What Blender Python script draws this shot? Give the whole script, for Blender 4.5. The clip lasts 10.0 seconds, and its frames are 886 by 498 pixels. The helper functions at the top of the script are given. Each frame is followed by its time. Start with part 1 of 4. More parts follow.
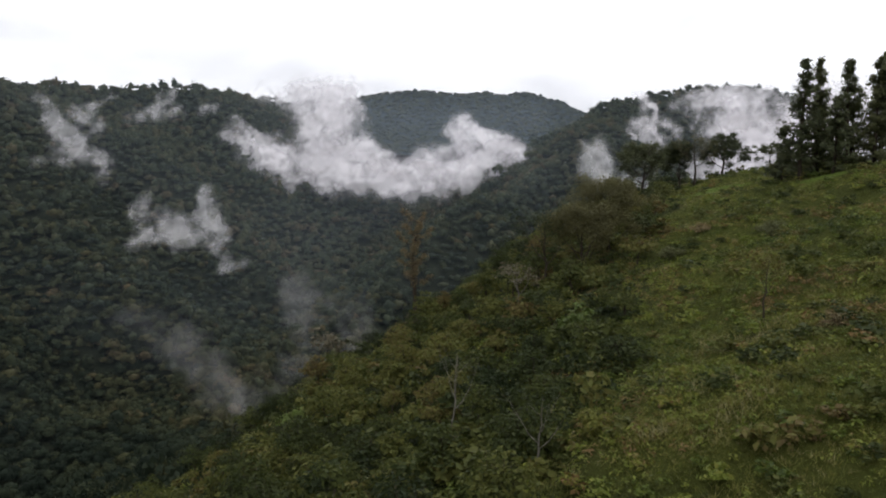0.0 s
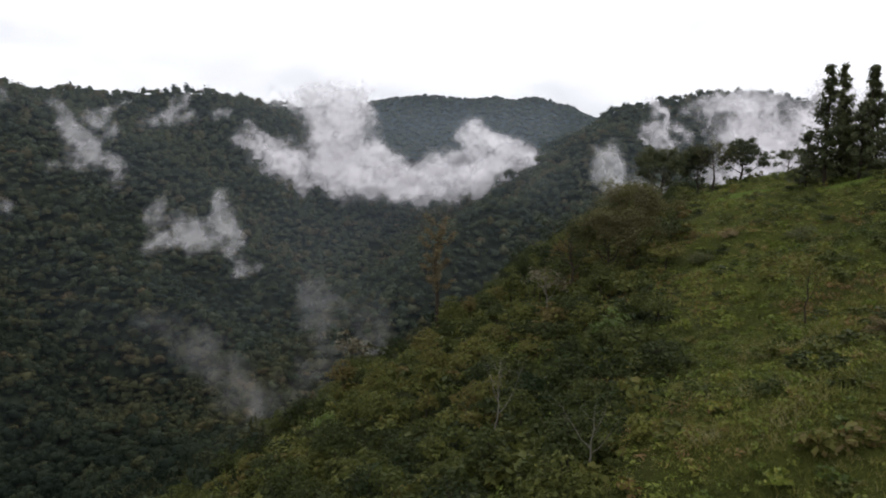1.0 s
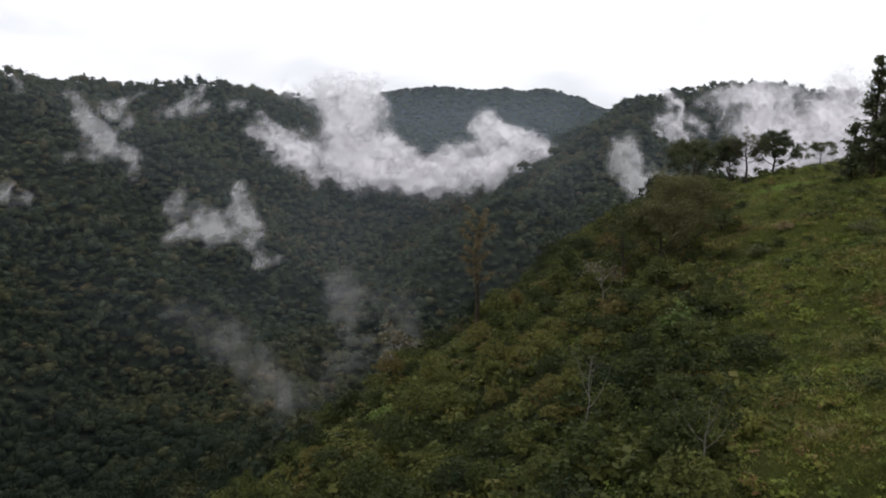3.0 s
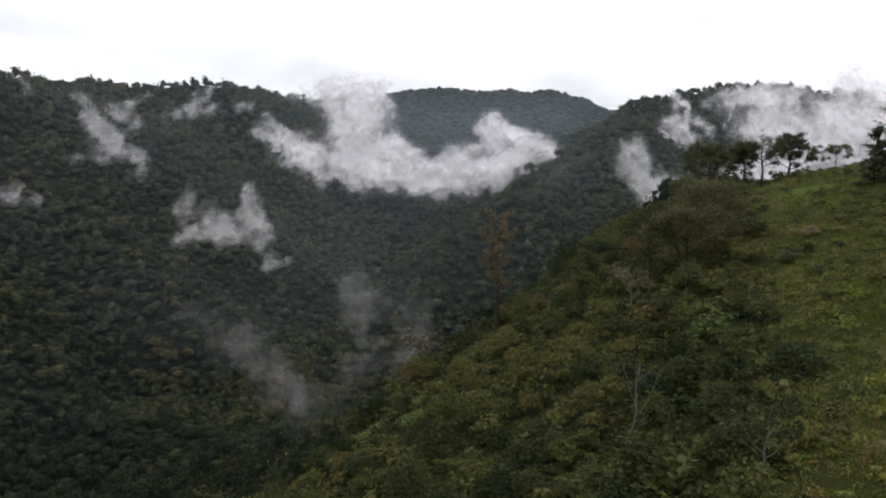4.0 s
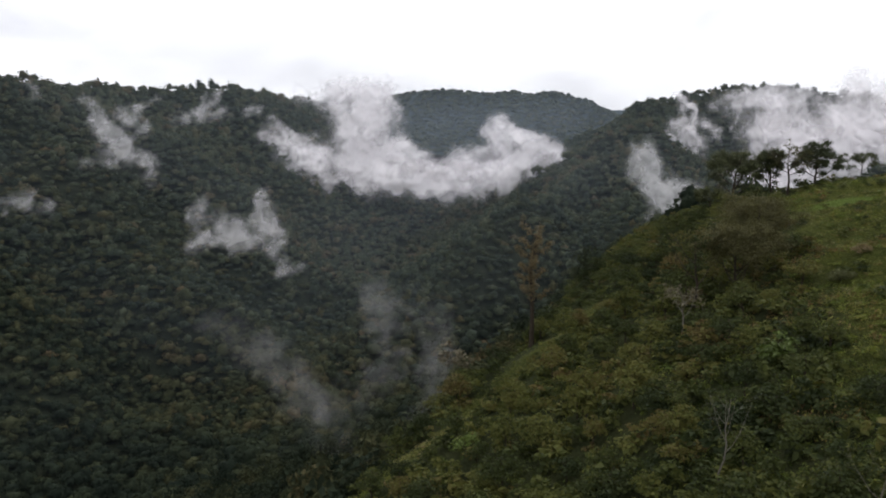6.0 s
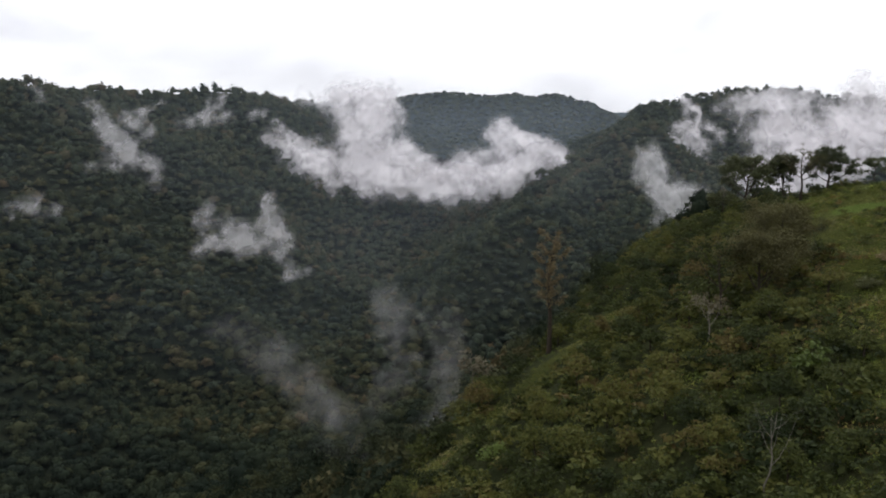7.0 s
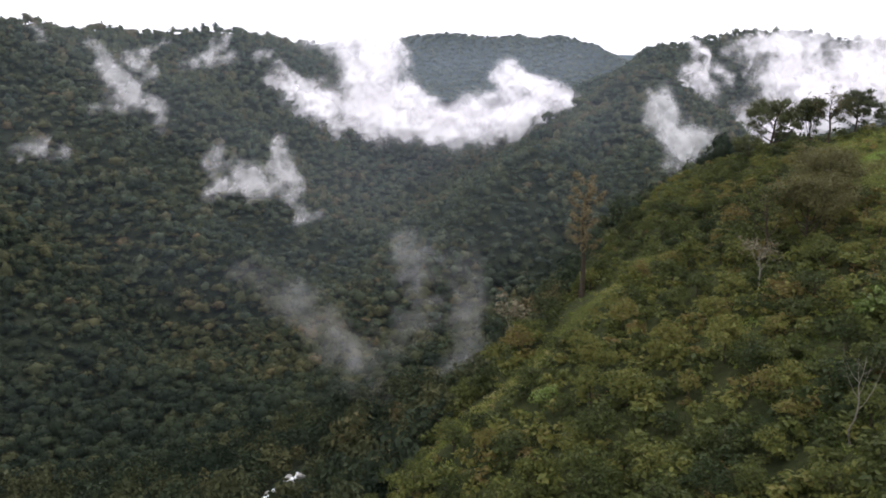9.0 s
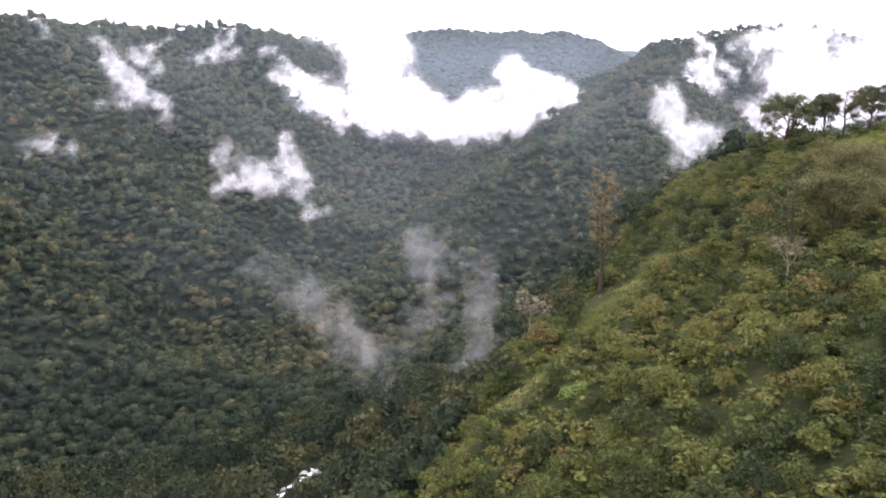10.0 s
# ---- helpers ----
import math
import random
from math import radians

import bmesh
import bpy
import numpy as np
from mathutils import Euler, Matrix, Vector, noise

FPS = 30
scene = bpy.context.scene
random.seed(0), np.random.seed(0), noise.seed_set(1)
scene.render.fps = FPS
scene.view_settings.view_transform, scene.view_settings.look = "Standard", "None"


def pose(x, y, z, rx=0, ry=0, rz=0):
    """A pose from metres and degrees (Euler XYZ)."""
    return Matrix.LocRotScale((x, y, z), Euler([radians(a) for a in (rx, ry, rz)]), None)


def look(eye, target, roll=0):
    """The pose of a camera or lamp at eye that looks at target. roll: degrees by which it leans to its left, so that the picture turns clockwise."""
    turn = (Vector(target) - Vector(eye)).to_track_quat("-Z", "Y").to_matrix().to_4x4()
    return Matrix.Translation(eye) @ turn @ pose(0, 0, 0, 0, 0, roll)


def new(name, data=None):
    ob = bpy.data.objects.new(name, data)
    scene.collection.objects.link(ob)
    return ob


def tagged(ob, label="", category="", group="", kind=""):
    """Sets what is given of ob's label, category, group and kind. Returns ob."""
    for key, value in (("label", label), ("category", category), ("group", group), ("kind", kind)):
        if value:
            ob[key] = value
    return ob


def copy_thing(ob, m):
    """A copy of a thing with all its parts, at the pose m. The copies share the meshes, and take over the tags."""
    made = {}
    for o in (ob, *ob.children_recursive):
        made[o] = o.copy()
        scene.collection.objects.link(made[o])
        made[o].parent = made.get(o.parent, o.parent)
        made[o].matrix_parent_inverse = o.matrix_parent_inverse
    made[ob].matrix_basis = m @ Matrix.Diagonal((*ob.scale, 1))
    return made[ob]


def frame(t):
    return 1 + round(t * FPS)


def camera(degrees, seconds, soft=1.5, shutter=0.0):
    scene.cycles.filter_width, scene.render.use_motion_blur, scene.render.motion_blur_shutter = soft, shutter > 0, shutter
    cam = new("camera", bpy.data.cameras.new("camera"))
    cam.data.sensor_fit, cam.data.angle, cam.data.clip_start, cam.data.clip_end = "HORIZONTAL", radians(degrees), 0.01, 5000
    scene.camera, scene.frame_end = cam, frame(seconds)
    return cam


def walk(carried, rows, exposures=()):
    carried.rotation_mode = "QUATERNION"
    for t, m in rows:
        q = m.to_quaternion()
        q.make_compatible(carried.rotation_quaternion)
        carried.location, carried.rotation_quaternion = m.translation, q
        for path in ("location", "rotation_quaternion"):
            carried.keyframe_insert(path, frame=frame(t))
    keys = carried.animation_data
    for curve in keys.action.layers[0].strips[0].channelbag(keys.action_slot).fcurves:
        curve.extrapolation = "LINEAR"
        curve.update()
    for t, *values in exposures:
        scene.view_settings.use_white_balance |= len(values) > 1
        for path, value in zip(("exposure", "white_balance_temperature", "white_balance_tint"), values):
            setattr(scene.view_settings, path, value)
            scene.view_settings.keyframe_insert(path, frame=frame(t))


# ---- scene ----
cam = camera(57, 10.0, soft=1.9)
PATH = [  # seconds, x, y, z, yaw, pitch, roll
    (0.0, 0.00, 0.00, 200.00, 0.00, -8.00, -0.09),
    (0.5, -1.32, -0.36, 200.11, 0.33, -7.70, -0.23),
    (1.0, -2.81, -0.41, 200.11, 0.57, -7.68, -0.03),
    (1.5, -4.41, -0.39, 200.03, 0.72, -7.85, 0.18),
    (2.0, -6.13, -0.31, 200.07, 0.79, -8.15, 0.25),
    (2.5, -7.73, -0.02, 200.05, 0.86, -8.28, 0.09),
    (4.0, -12.81, 0.28, 200.58, 1.19, -8.19, 0.00),
    (4.5, -14.49, 0.60, 201.11, 1.17, -8.18, 0.00),
    (5.0, -16.15, 0.85, 201.70, 1.16, -8.18, -0.09),
    (5.5, -17.80, 1.20, 202.34, 1.19, -8.18, -0.07),
    (7.0, -22.74, 1.87, 203.71, 1.23, -8.01, -0.17),
    (7.5, -24.49, 1.89, 203.68, 1.21, -7.00, -0.04),
    (8.0, -26.20, 2.17, 203.58, 1.17, -7.78, 0.03),
    (8.5, -27.93, 2.45, 203.57, 1.09, -9.41, 0.07),
    (9.0, -29.58, 2.69, 203.49, 1.08, -11.94, 0.05),
    (9.5, -31.35, 2.73, 203.54, 1.08, -12.21, 0.02),
    (10.0, -33.03, 2.88, 203.53, 1.14, -12.22, -0.00),
]
EXPOSURES = [  # seconds, stops, kelvin, tint
    (0.0, -0.08, 6250, 11.5), (7.0, -0.12, 6250, 11.5), (8.3, -0.25, 6250, 11.5), (9.0, 0.78, 6200, 15), (9.6, 1.57, 6100, 22), (10.0, 1.68, 6100, 23),
]


def aim(x, y, z, yaw, pitch, roll):
    a, b = radians(yaw), radians(pitch)
    return look((x, y, z), (x - math.sin(a) * math.cos(b), y + math.cos(a) * math.cos(b), z + math.sin(b)), roll)


walk(cam, [(row[0], aim(*row[1:])) for row in PATH], EXPOSURES)

# ---- sky and light: bright overcast ----
world = bpy.data.worlds.new("overcast_sky")
scene.world = world
world.use_nodes = True
wn, wl = world.node_tree.nodes, world.node_tree.links
wn.clear()
w_out = wn.new("ShaderNodeOutputWorld")
w_bg = wn.new("ShaderNodeBackground")
w_sky = wn.new("ShaderNodeTexSky")
w_sky.sky_type, w_sky.sun_disc = "NISHITA", False
w_sky.sun_elevation, w_sky.sun_rotation = radians(71), radians(-22)
w_dim = wn.new("ShaderNodeMix")
w_dim.data_type, w_dim.blend_type = "RGBA", "MULTIPLY"
w_dim.inputs[0].default_value = 1.0
w_dim.inputs[7].default_value = (0.08, 0.08, 0.08, 1)
w_co = wn.new("ShaderNodeTexCoord")
w_map = wn.new("ShaderNodeMapping")
w_map.inputs["Scale"].default_value = (1.0, 1.0, 3.2)
w_noise = wn.new("ShaderNodeTexNoise")
w_noise.inputs["Scale"].default_value = 3.4
w_noise.inputs["Detail"].default_value = 7.0
w_noise.inputs["Distortion"].default_value = 0.5
w_sep = wn.new("ShaderNodeSeparateXYZ")
w_low = wn.new("ShaderNodeMapRange")  # heavier stratus lies low over the hills
w_low.inputs["From Min"].default_value, w_low.inputs["From Max"].default_value = 0.015, 0.16
w_low.inputs["To Min"].default_value, w_low.inputs["To Max"].default_value = -0.05, 0.22
w_add = wn.new("ShaderNodeMath")
w_ramp = wn.new("ShaderNodeValToRGB")
w_ramp.color_ramp.elements[0].position, w_ramp.color_ramp.elements[0].color = 0.30, (0.80, 0.79, 0.82, 1)
w_ramp.color_ramp.elements[1].position, w_ramp.color_ramp.elements[1].color = 0.56, (1.24, 1.23, 1.24, 1)
w_mix = wn.new("ShaderNodeMix")
w_mix.data_type = "RGBA"
w_mix.inputs[0].default_value = 0.92
wl.new(w_sky.outputs[0], w_dim.inputs[6])
wl.new(w_co.outputs["Generated"], w_map.inputs["Vector"])
wl.new(w_map.outputs[0], w_noise.inputs["Vector"])
wl.new(w_co.outputs["Generated"], w_sep.inputs[0])
wl.new(w_sep.outputs["Z"], w_low.inputs[0])
wl.new(w_noise.outputs["Fac"], w_add.inputs[0])
wl.new(w_low.outputs[0], w_add.inputs[1])
wl.new(w_add.outputs[0], w_ramp.inputs[0])
wl.new(w_dim.outputs[2], w_mix.inputs[6])
wl.new(w_ramp.outputs[0], w_mix.inputs[7])
wl.new(w_mix.outputs[2], w_bg.inputs["Color"])
w_bg.inputs["Strength"].default_value = 1.0
wl.new(w_bg.outputs[0], w_out.inputs[0])

sun = new("sun", bpy.data.lights.new("sun", "SUN"))
sun.data.energy, sun.data.angle, sun.data.color = 1.2, radians(25), (1.0, 0.96, 0.9)
sun.matrix_world = look((0, 0, 0), (-0.12, -0.30, -0.94))

# ---- noise and mesh tools ----
def lattice(ix, iy, iz):
    h = (ix.astype(np.int64) * 374761393 + iy.astype(np.int64) * 668265263 + iz.astype(np.int64) * 2147483647 // 3) & 0xFFFFFFFF
    h = ((h ^ (h >> 13)) * 1274126177) & 0xFFFFFFFF
    h = ((h ^ (h >> 16)) * 2246822519) & 0xFFFFFFFF
    return ((h ^ (h >> 15)) & 0xFFFF) / 32767.5 - 1.0


def value_noise(x, y, z=0.0):
    x, y, z = np.broadcast_arrays(np.asarray(x, float), np.asarray(y, float), np.asarray(z, float))
    fx, fy, fz = np.floor(x), np.floor(y), np.floor(z)
    u, v, w = x - fx, y - fy, z - fz
    u, v, w = (s * s * (3 - 2 * s) for s in (u, v, w))
    ix, iy, iz = fx.astype(int), fy.astype(int), fz.astype(int)
    total = 0.0
    for a in (0, 1):
        for b in (0, 1):
            for c in (0, 1):
                weight = (u if a else 1 - u) * (v if b else 1 - v) * (w if c else 1 - w)
                total = total + weight * lattice(ix + a, iy + b, iz + c)
    return total


def fbm(x, y, z=0.0, octaves=4):
    total, size, amp = 0.0, 1.0, 1.0
    for k in range(octaves):
        total = total + amp * value_noise(np.asarray(x) * size + 17.3 * k, np.asarray(y) * size - 9.1 * k, np.asarray(z) * size + 3.7 * k)
        size, amp = size * 2.03, amp * 0.5
    return total


def mesh_from(name, verts, tris, material, tone=None, smooth=False):
    """A mesh from arrays of places and triangles, with a tone for each vertex."""
    me = bpy.data.meshes.new(name)
    me.vertices.add(len(verts))
    me.vertices.foreach_set("co", np.ascontiguousarray(verts, np.float32).ravel())
    me.loops.add(3 * len(tris))
    me.loops.foreach_set("vertex_index", np.ascontiguousarray(tris, np.int32).ravel())
    me.polygons.add(len(tris))
    me.polygons.foreach_set("loop_start", np.arange(0, 3 * len(tris), 3, dtype=np.int32))
    if smooth:
        me.polygons.foreach_set("use_smooth", np.ones(len(tris), bool))
    me.update()
    if tone is not None:
        me.attributes.new("tone", "FLOAT", "POINT").data.foreach_set("value", np.ascontiguousarray(tone, np.float32))
    me.materials.append(material)
    return me


def join(*pieces):
    """Several (verts, tris) as one."""
    verts, tris, n = [], [], 0
    for v, f in pieces:
        verts.append(v)
        tris.append(f + n)
        n += len(v)
    return np.concatenate(verts), np.concatenate(tris)


def scatter(templates, places, scales, turns, tones, pick):
    """Copies of templates (verts, tris) as one set of arrays."""
    out_v, out_t, out_c, n = [], [], [], 0
    for k, (v, f) in enumerate(templates):
        rows = np.nonzero(pick == k)[0]
        if not len(rows):
            continue
        c, s = np.cos(turns[rows]), np.sin(turns[rows])
        x = v[None, :, 0] * c[:, None] - v[None, :, 1] * s[:, None]
        y = v[None, :, 0] * s[:, None] + v[None, :, 1] * c[:, None]
        z = np.repeat(v[None, :, 2], len(rows), 0)
        p = np.stack([x, y, z], -1) * scales[rows][:, None, :] + places[rows][:, None, :]
        out_v.append(p.reshape(-1, 3))
        out_t.append((f[None] + (n + np.arange(len(rows)) * len(v))[:, None, None]).reshape(-1, 3))
        out_c.append(np.repeat(tones[rows], len(v)))
        n += len(rows) * len(v)
    return np.concatenate(out_v), np.concatenate(out_t), np.concatenate(out_c)


def part(name, data, parent, label=""):
    ob = new(name, data)
    ob.parent = parent
    return tagged(ob, label) if label else ob


def thing(name, m, label, category, group="", kind=""):
    ob = new(name)
    ob.matrix_basis = m
    return tagged(ob, label, category, group, kind)


def tube(points, radii, sides=6):
    """A tapered, bent tube round a line of points."""
    pts, radii = np.array(points, float), np.array(radii, float)
    way = np.gradient(pts, axis=0)
    way /= np.linalg.norm(way, axis=1)[:, None] + 1e-9
    side = np.cross(way, (0.31, 0.95, 0.05))
    side /= np.linalg.norm(side, axis=1)[:, None] + 1e-9
    other = np.cross(way, side)
    ang = np.arange(sides) * 2 * np.pi / sides
    ring = np.cos(ang)[None, :, None] * side[:, None] + np.sin(ang)[None, :, None] * other[:, None]
    v = (pts[:, None] + ring * radii[:, None, None]).reshape(-1, 3)
    tris = []
    for a in range(len(pts) - 1):
        for b in range(sides):
            p, q, r, s = a * sides + b, a * sides + (b + 1) % sides, (a + 1) * sides + b, (a + 1) * sides + (b + 1) % sides
            tris += [(p, q, s), (p, s, r)]
    n = len(v)
    v = np.concatenate([v, pts[-1:]])
    tris += [(n - 1 - sides + b, n - 1 - sides + (b + 1) % sides, n) for b in range(sides)]
    tris = np.array(tris)
    tris[-sides:] = [((len(pts) - 1) * sides + b, (len(pts) - 1) * sides + (b + 1) % sides, n) for b in range(sides)]
    return v, tris


def leaves(rng, centres, outward, size, droop=0.25, long=1.6):
    """A folded leaf spray (two triangles) at each centre, lying across its outward direction."""
    n = len(centres)
    out = outward + rng.normal(0, 0.42, (n, 3)) + (0, 0, 0.35)
    out /= np.linalg.norm(out, axis=1)[:, None]
    a = np.cross(out, rng.normal(0, 1, (n, 3)))
    a /= np.linalg.norm(a, axis=1)[:, None] + 1e-9
    b = np.cross(out, a)
    s = (size * rng.uniform(0.6, 1.35, n))[:, None]
    tip = centres + a * s * long * 0.5 - out * s * droop
    root = centres - a * s * long * 0.5 - out * s * droop * 0.4
    l, r = centres + b * s * 0.45, centres - b * s * 0.45
    v = np.stack([root, l, tip, r], 1).reshape(-1, 3)
    k = np.arange(n)[:, None] * 4
    return v, np.concatenate([k + (0, 1, 2), k + (0, 2, 3)])


def ball(rng, detail, squash, rough, cut=-0.35):
    """A lumpy closed mass of foliage, its underside cut away."""
    bm = bmesh.new()
    bmesh.ops.create_icosphere(bm, subdivisions=detail, radius=1.0)
    v = np.array([p.co[:] for p in bm.verts])
    f = np.array([[p.index for p in q.verts] for q in bm.faces])
    bm.free()
    shift = rng.uniform(0, 90, 3)
    v = v * (1 + rough * fbm(v[:, 0] * 1.7 + shift[0], v[:, 1] * 1.7 + shift[1], v[:, 2] * 1.7 + shift[2], 2))[:, None]
    f = f[(v[f][:, :, 2].mean(1) > cut)]
    return v * (1, 1, squash), f


def crown(rng, width, height, clumps, sprays, size, flat=0.5):
    """A tree's crown: layered clumps of fine leaf sprays round larger inner boughs, spanning width and height, its foot at z = 0."""
    ang = rng.uniform(0, 2 * np.pi, clumps)
    rad = np.sqrt(rng.uniform(0.0, 1.0, clumps)) * width * 0.38
    up = height * (0.22 + 0.58 * rng.uniform(0, 1, clumps) * (1 - 0.6 * (rad / (width * 0.38)) ** 2))
    mid = np.stack([np.cos(ang) * rad, np.sin(ang) * rad, up], 1)
    big = width * rng.uniform(0.10, 0.22, clumps)
    per = np.maximum(6, (sprays * big**2 / (big**2).sum()).astype(int))
    n = max(8, sprays // 7)
    d = rng.normal(0, 1, (n, 3))
    d /= np.linalg.norm(d, axis=1)[:, None]
    inner = d * (width * 0.34, width * 0.34, height * 0.30) * rng.uniform(0.2, 1.0, (n, 1)) + (0, 0, height * 0.42)
    pieces = [leaves(rng, inner, d * (1, 1, 0.4) + (0, 0, 0.5), size * 1.5, 0.2, 1.5)]
    for c, r, n in zip(mid, big, per):
        d = rng.normal(0, 1, (n, 3))
        d[:, 2] = np.abs(d[:, 2]) - 0.3
        d /= np.linalg.norm(d, axis=1)[:, None]
        p = c + d * (r, r, r * flat * 1.3) * rng.uniform(0.55, 1.2, (n, 1))
        pieces.append(leaves(rng, p, d, size, 0.3, 1.8))
    return join(*pieces)


def limbs(rng, height, spread, radius, count=6, start=0.35, bend=0.25, twigs=3, sides=5, flat=1.0):
    """A trunk with limbs and twigs, its foot at z = 0. Gives the trunk, each limb with its twigs, and the tips."""
    k = np.linspace(0, 1, 7)
    lean = rng.normal(0, bend, 2) * height * 0.2
    line = np.stack([lean[0] * k**2 + rng.normal(0, 0.012, 7) * height, lean[1] * k**2 + rng.normal(0, 0.012, 7) * height, k * height * 0.92], 1)
    line[0, :2] = 0
    line[0, 2] = -0.5
    stem, arms, tips = tube(line, radius * (1.15 - 0.95 * k), sides + 1), [], [line[-1]]
    for n in range(count):
        t = start + (0.93 - start) * (n + rng.uniform(0, 0.8)) / count
        root = np.array([np.interp(t, k, line[:, j]) for j in range(3)])
        a = n * 2.4 + rng.uniform(-0.5, 0.5)
        reach = spread * rng.uniform(0.6, 1.0) * (1.1 - 0.45 * t)
        rise = height * (1 - t) * rng.uniform(0.55, 0.95) * flat + 0.08 * height
        q = np.linspace(0, 1, 5)
        arm = root + np.stack([np.cos(a) * reach * q**0.85, np.sin(a) * reach * q**0.85, rise * q**1.3], 1) + rng.normal(0, 0.02 * spread, (5, 3)) * q[:, None]
        thick = radius * (1.05 - 0.8 * t) * 0.62
        pieces = [tube(arm, thick * (1 - 0.82 * q), sides)]
        tips.append(arm[-1])
        for _ in range(twigs):
            s = rng.uniform(0.4, 0.95)
            base = np.array([np.interp(s, q, arm[:, j]) for j in range(3)])
            end = base + np.array([np.cos(a), np.sin(a), 0.5]) * reach * 0.28 + rng.normal(0, 0.17, 3) * spread
            midp = (base + end) / 2 + rng.normal(0, 0.04, 3) * spread
            pieces.append(tube([base, midp, end], [thick * 0.34, thick * 0.22, thick * 0.09], 4))
            tips.append(end)
        arms.append(join(*pieces))
    return stem, arms, np.array(tips)

# ---- materials ----
def material(name):
    m = bpy.data.materials.new(name)
    m.use_nodes = True
    t = m.node_tree
    t.nodes.clear()
    return m, t.nodes, t.links, t.nodes.new("ShaderNodeOutputMaterial")


def ramp(nodes, stops):
    r = nodes.new("ShaderNodeValToRGB")
    e = r.color_ramp.elements
    while len(e) < len(stops):
        e.new(0.5)
    for k, (p, c) in enumerate(stops):
        e[k].position, e[k].color = p, (*c, 1)
    return r


def calc(nodes, links, op, a, b=None):
    n = nodes.new("ShaderNodeMath")
    n.operation = op
    for k, v in enumerate((a, b)):
        if v is None:
            continue
        if isinstance(v, (int, float)):
            n.inputs[k].default_value = v
        else:
            links.new(v, n.inputs[k])
    return n.outputs[0]


def noise_node(nodes, links, scale, detail=4.0, rough=0.55, space="Object", warp=0.0):
    co = nodes.new("ShaderNodeNewGeometry") if space == "World" else nodes.new("ShaderNodeTexCoord")
    n = nodes.new("ShaderNodeTexNoise")
    n.inputs["Scale"].default_value, n.inputs["Detail"].default_value = scale, detail
    n.inputs["Roughness"].default_value, n.inputs["Distortion"].default_value = rough, warp
    links.new(co.outputs["Position" if space == "World" else space], n.inputs["Vector"])
    return n.outputs["Fac"]


def foliage(name, stops, spread=0.30, through_leaf=0.22, gloss=0.3, rough=0.5, grain=2.0, relief=0.25, sheen=0.0, mottle=0.9, own=0.45):
    """Leaves: colour by the plant's own tone, by each spray and by broad patches."""
    m, nodes, links, out = material(name)
    at = nodes.new("ShaderNodeAttribute")
    at.attribute_name = "tone"
    info, geo = nodes.new("ShaderNodeObjectInfo"), nodes.new("ShaderNodeNewGeometry")
    plant = calc(nodes, links, "MULTIPLY", calc(nodes, links, "SUBTRACT", info.outputs["Random"], 0.5), own)
    spray = calc(nodes, links, "MULTIPLY", calc(nodes, links, "SUBTRACT", geo.outputs["Random Per Island"], 0.5), spread)
    leafy = noise_node(nodes, links, grain, 5.0, 0.72, "World")
    fine = calc(nodes, links, "MULTIPLY", calc(nodes, links, "SUBTRACT", leafy, 0.5), mottle)
    wide = calc(nodes, links, "MULTIPLY", calc(nodes, links, "SUBTRACT", noise_node(nodes, links, 0.035, 2.0, 0.5, "World"), 0.5), 0.5)
    total = calc(nodes, links, "ADD", calc(nodes, links, "ADD", at.outputs["Fac"], plant), calc(nodes, links, "ADD", spray, calc(nodes, links, "ADD", fine, wide)))
    r = ramp(nodes, stops)
    links.new(total, r.inputs[0])
    b = nodes.new("ShaderNodeBsdfPrincipled")
    b.inputs["Roughness"].default_value, b.inputs["Specular IOR Level"].default_value = rough, gloss
    links.new(r.outputs[0], b.inputs["Base Color"])
    bp = nodes.new("ShaderNodeBump")
    bp.inputs["Strength"].default_value, bp.inputs["Distance"].default_value = 1.0, relief
    links.new(leafy, bp.inputs["Height"])
    links.new(bp.outputs[0], b.inputs["Normal"])
    tr = nodes.new("ShaderNodeBsdfTranslucent")
    links.new(r.outputs[0], tr.inputs["Color"])
    mix = nodes.new("ShaderNodeMixShader")
    mix.inputs[0].default_value = through_leaf
    links.new(b.outputs[0], mix.inputs[1])
    links.new(tr.outputs[0], mix.inputs[2])
    # pale blue sheen on far leaves, added to lift them as haze would
    if sheen:
        b.inputs["Sheen Weight"].default_value, b.inputs["Sheen Roughness"].default_value = sheen, 0.6
        b.inputs["Sheen Tint"].default_value = (0.86, 0.93, 1.0, 1)
    links.new(mix.outputs[0], out.inputs["Surface"])
    return m


def rough_surface(name, stops, scale, fine_scale, rough=0.9, bump=0.4, bump_size=0.1, gloss=0.2):
    m, nodes, links, out = material(name)
    a = noise_node(nodes, links, scale, 5.0, 0.6, "World")
    c = noise_node(nodes, links, fine_scale, 4.0, 0.6, "World")
    mixed = calc(nodes, links, "ADD", calc(nodes, links, "MULTIPLY", a, 0.6), calc(nodes, links, "MULTIPLY", c, 0.4))
    r = ramp(nodes, stops)
    links.new(mixed, r.inputs[0])
    b = nodes.new("ShaderNodeBsdfPrincipled")
    b.inputs["Roughness"].default_value, b.inputs["Specular IOR Level"].default_value = rough, gloss
    links.new(r.outputs[0], b.inputs["Base Color"])
    bp = nodes.new("ShaderNodeBump")
    bp.inputs["Strength"].default_value, bp.inputs["Distance"].default_value = bump, bump_size
    links.new(c, bp.inputs["Height"])
    links.new(bp.outputs[0], b.inputs["Normal"])
    links.new(b.outputs[0], out.inputs["Surface"])
    return m


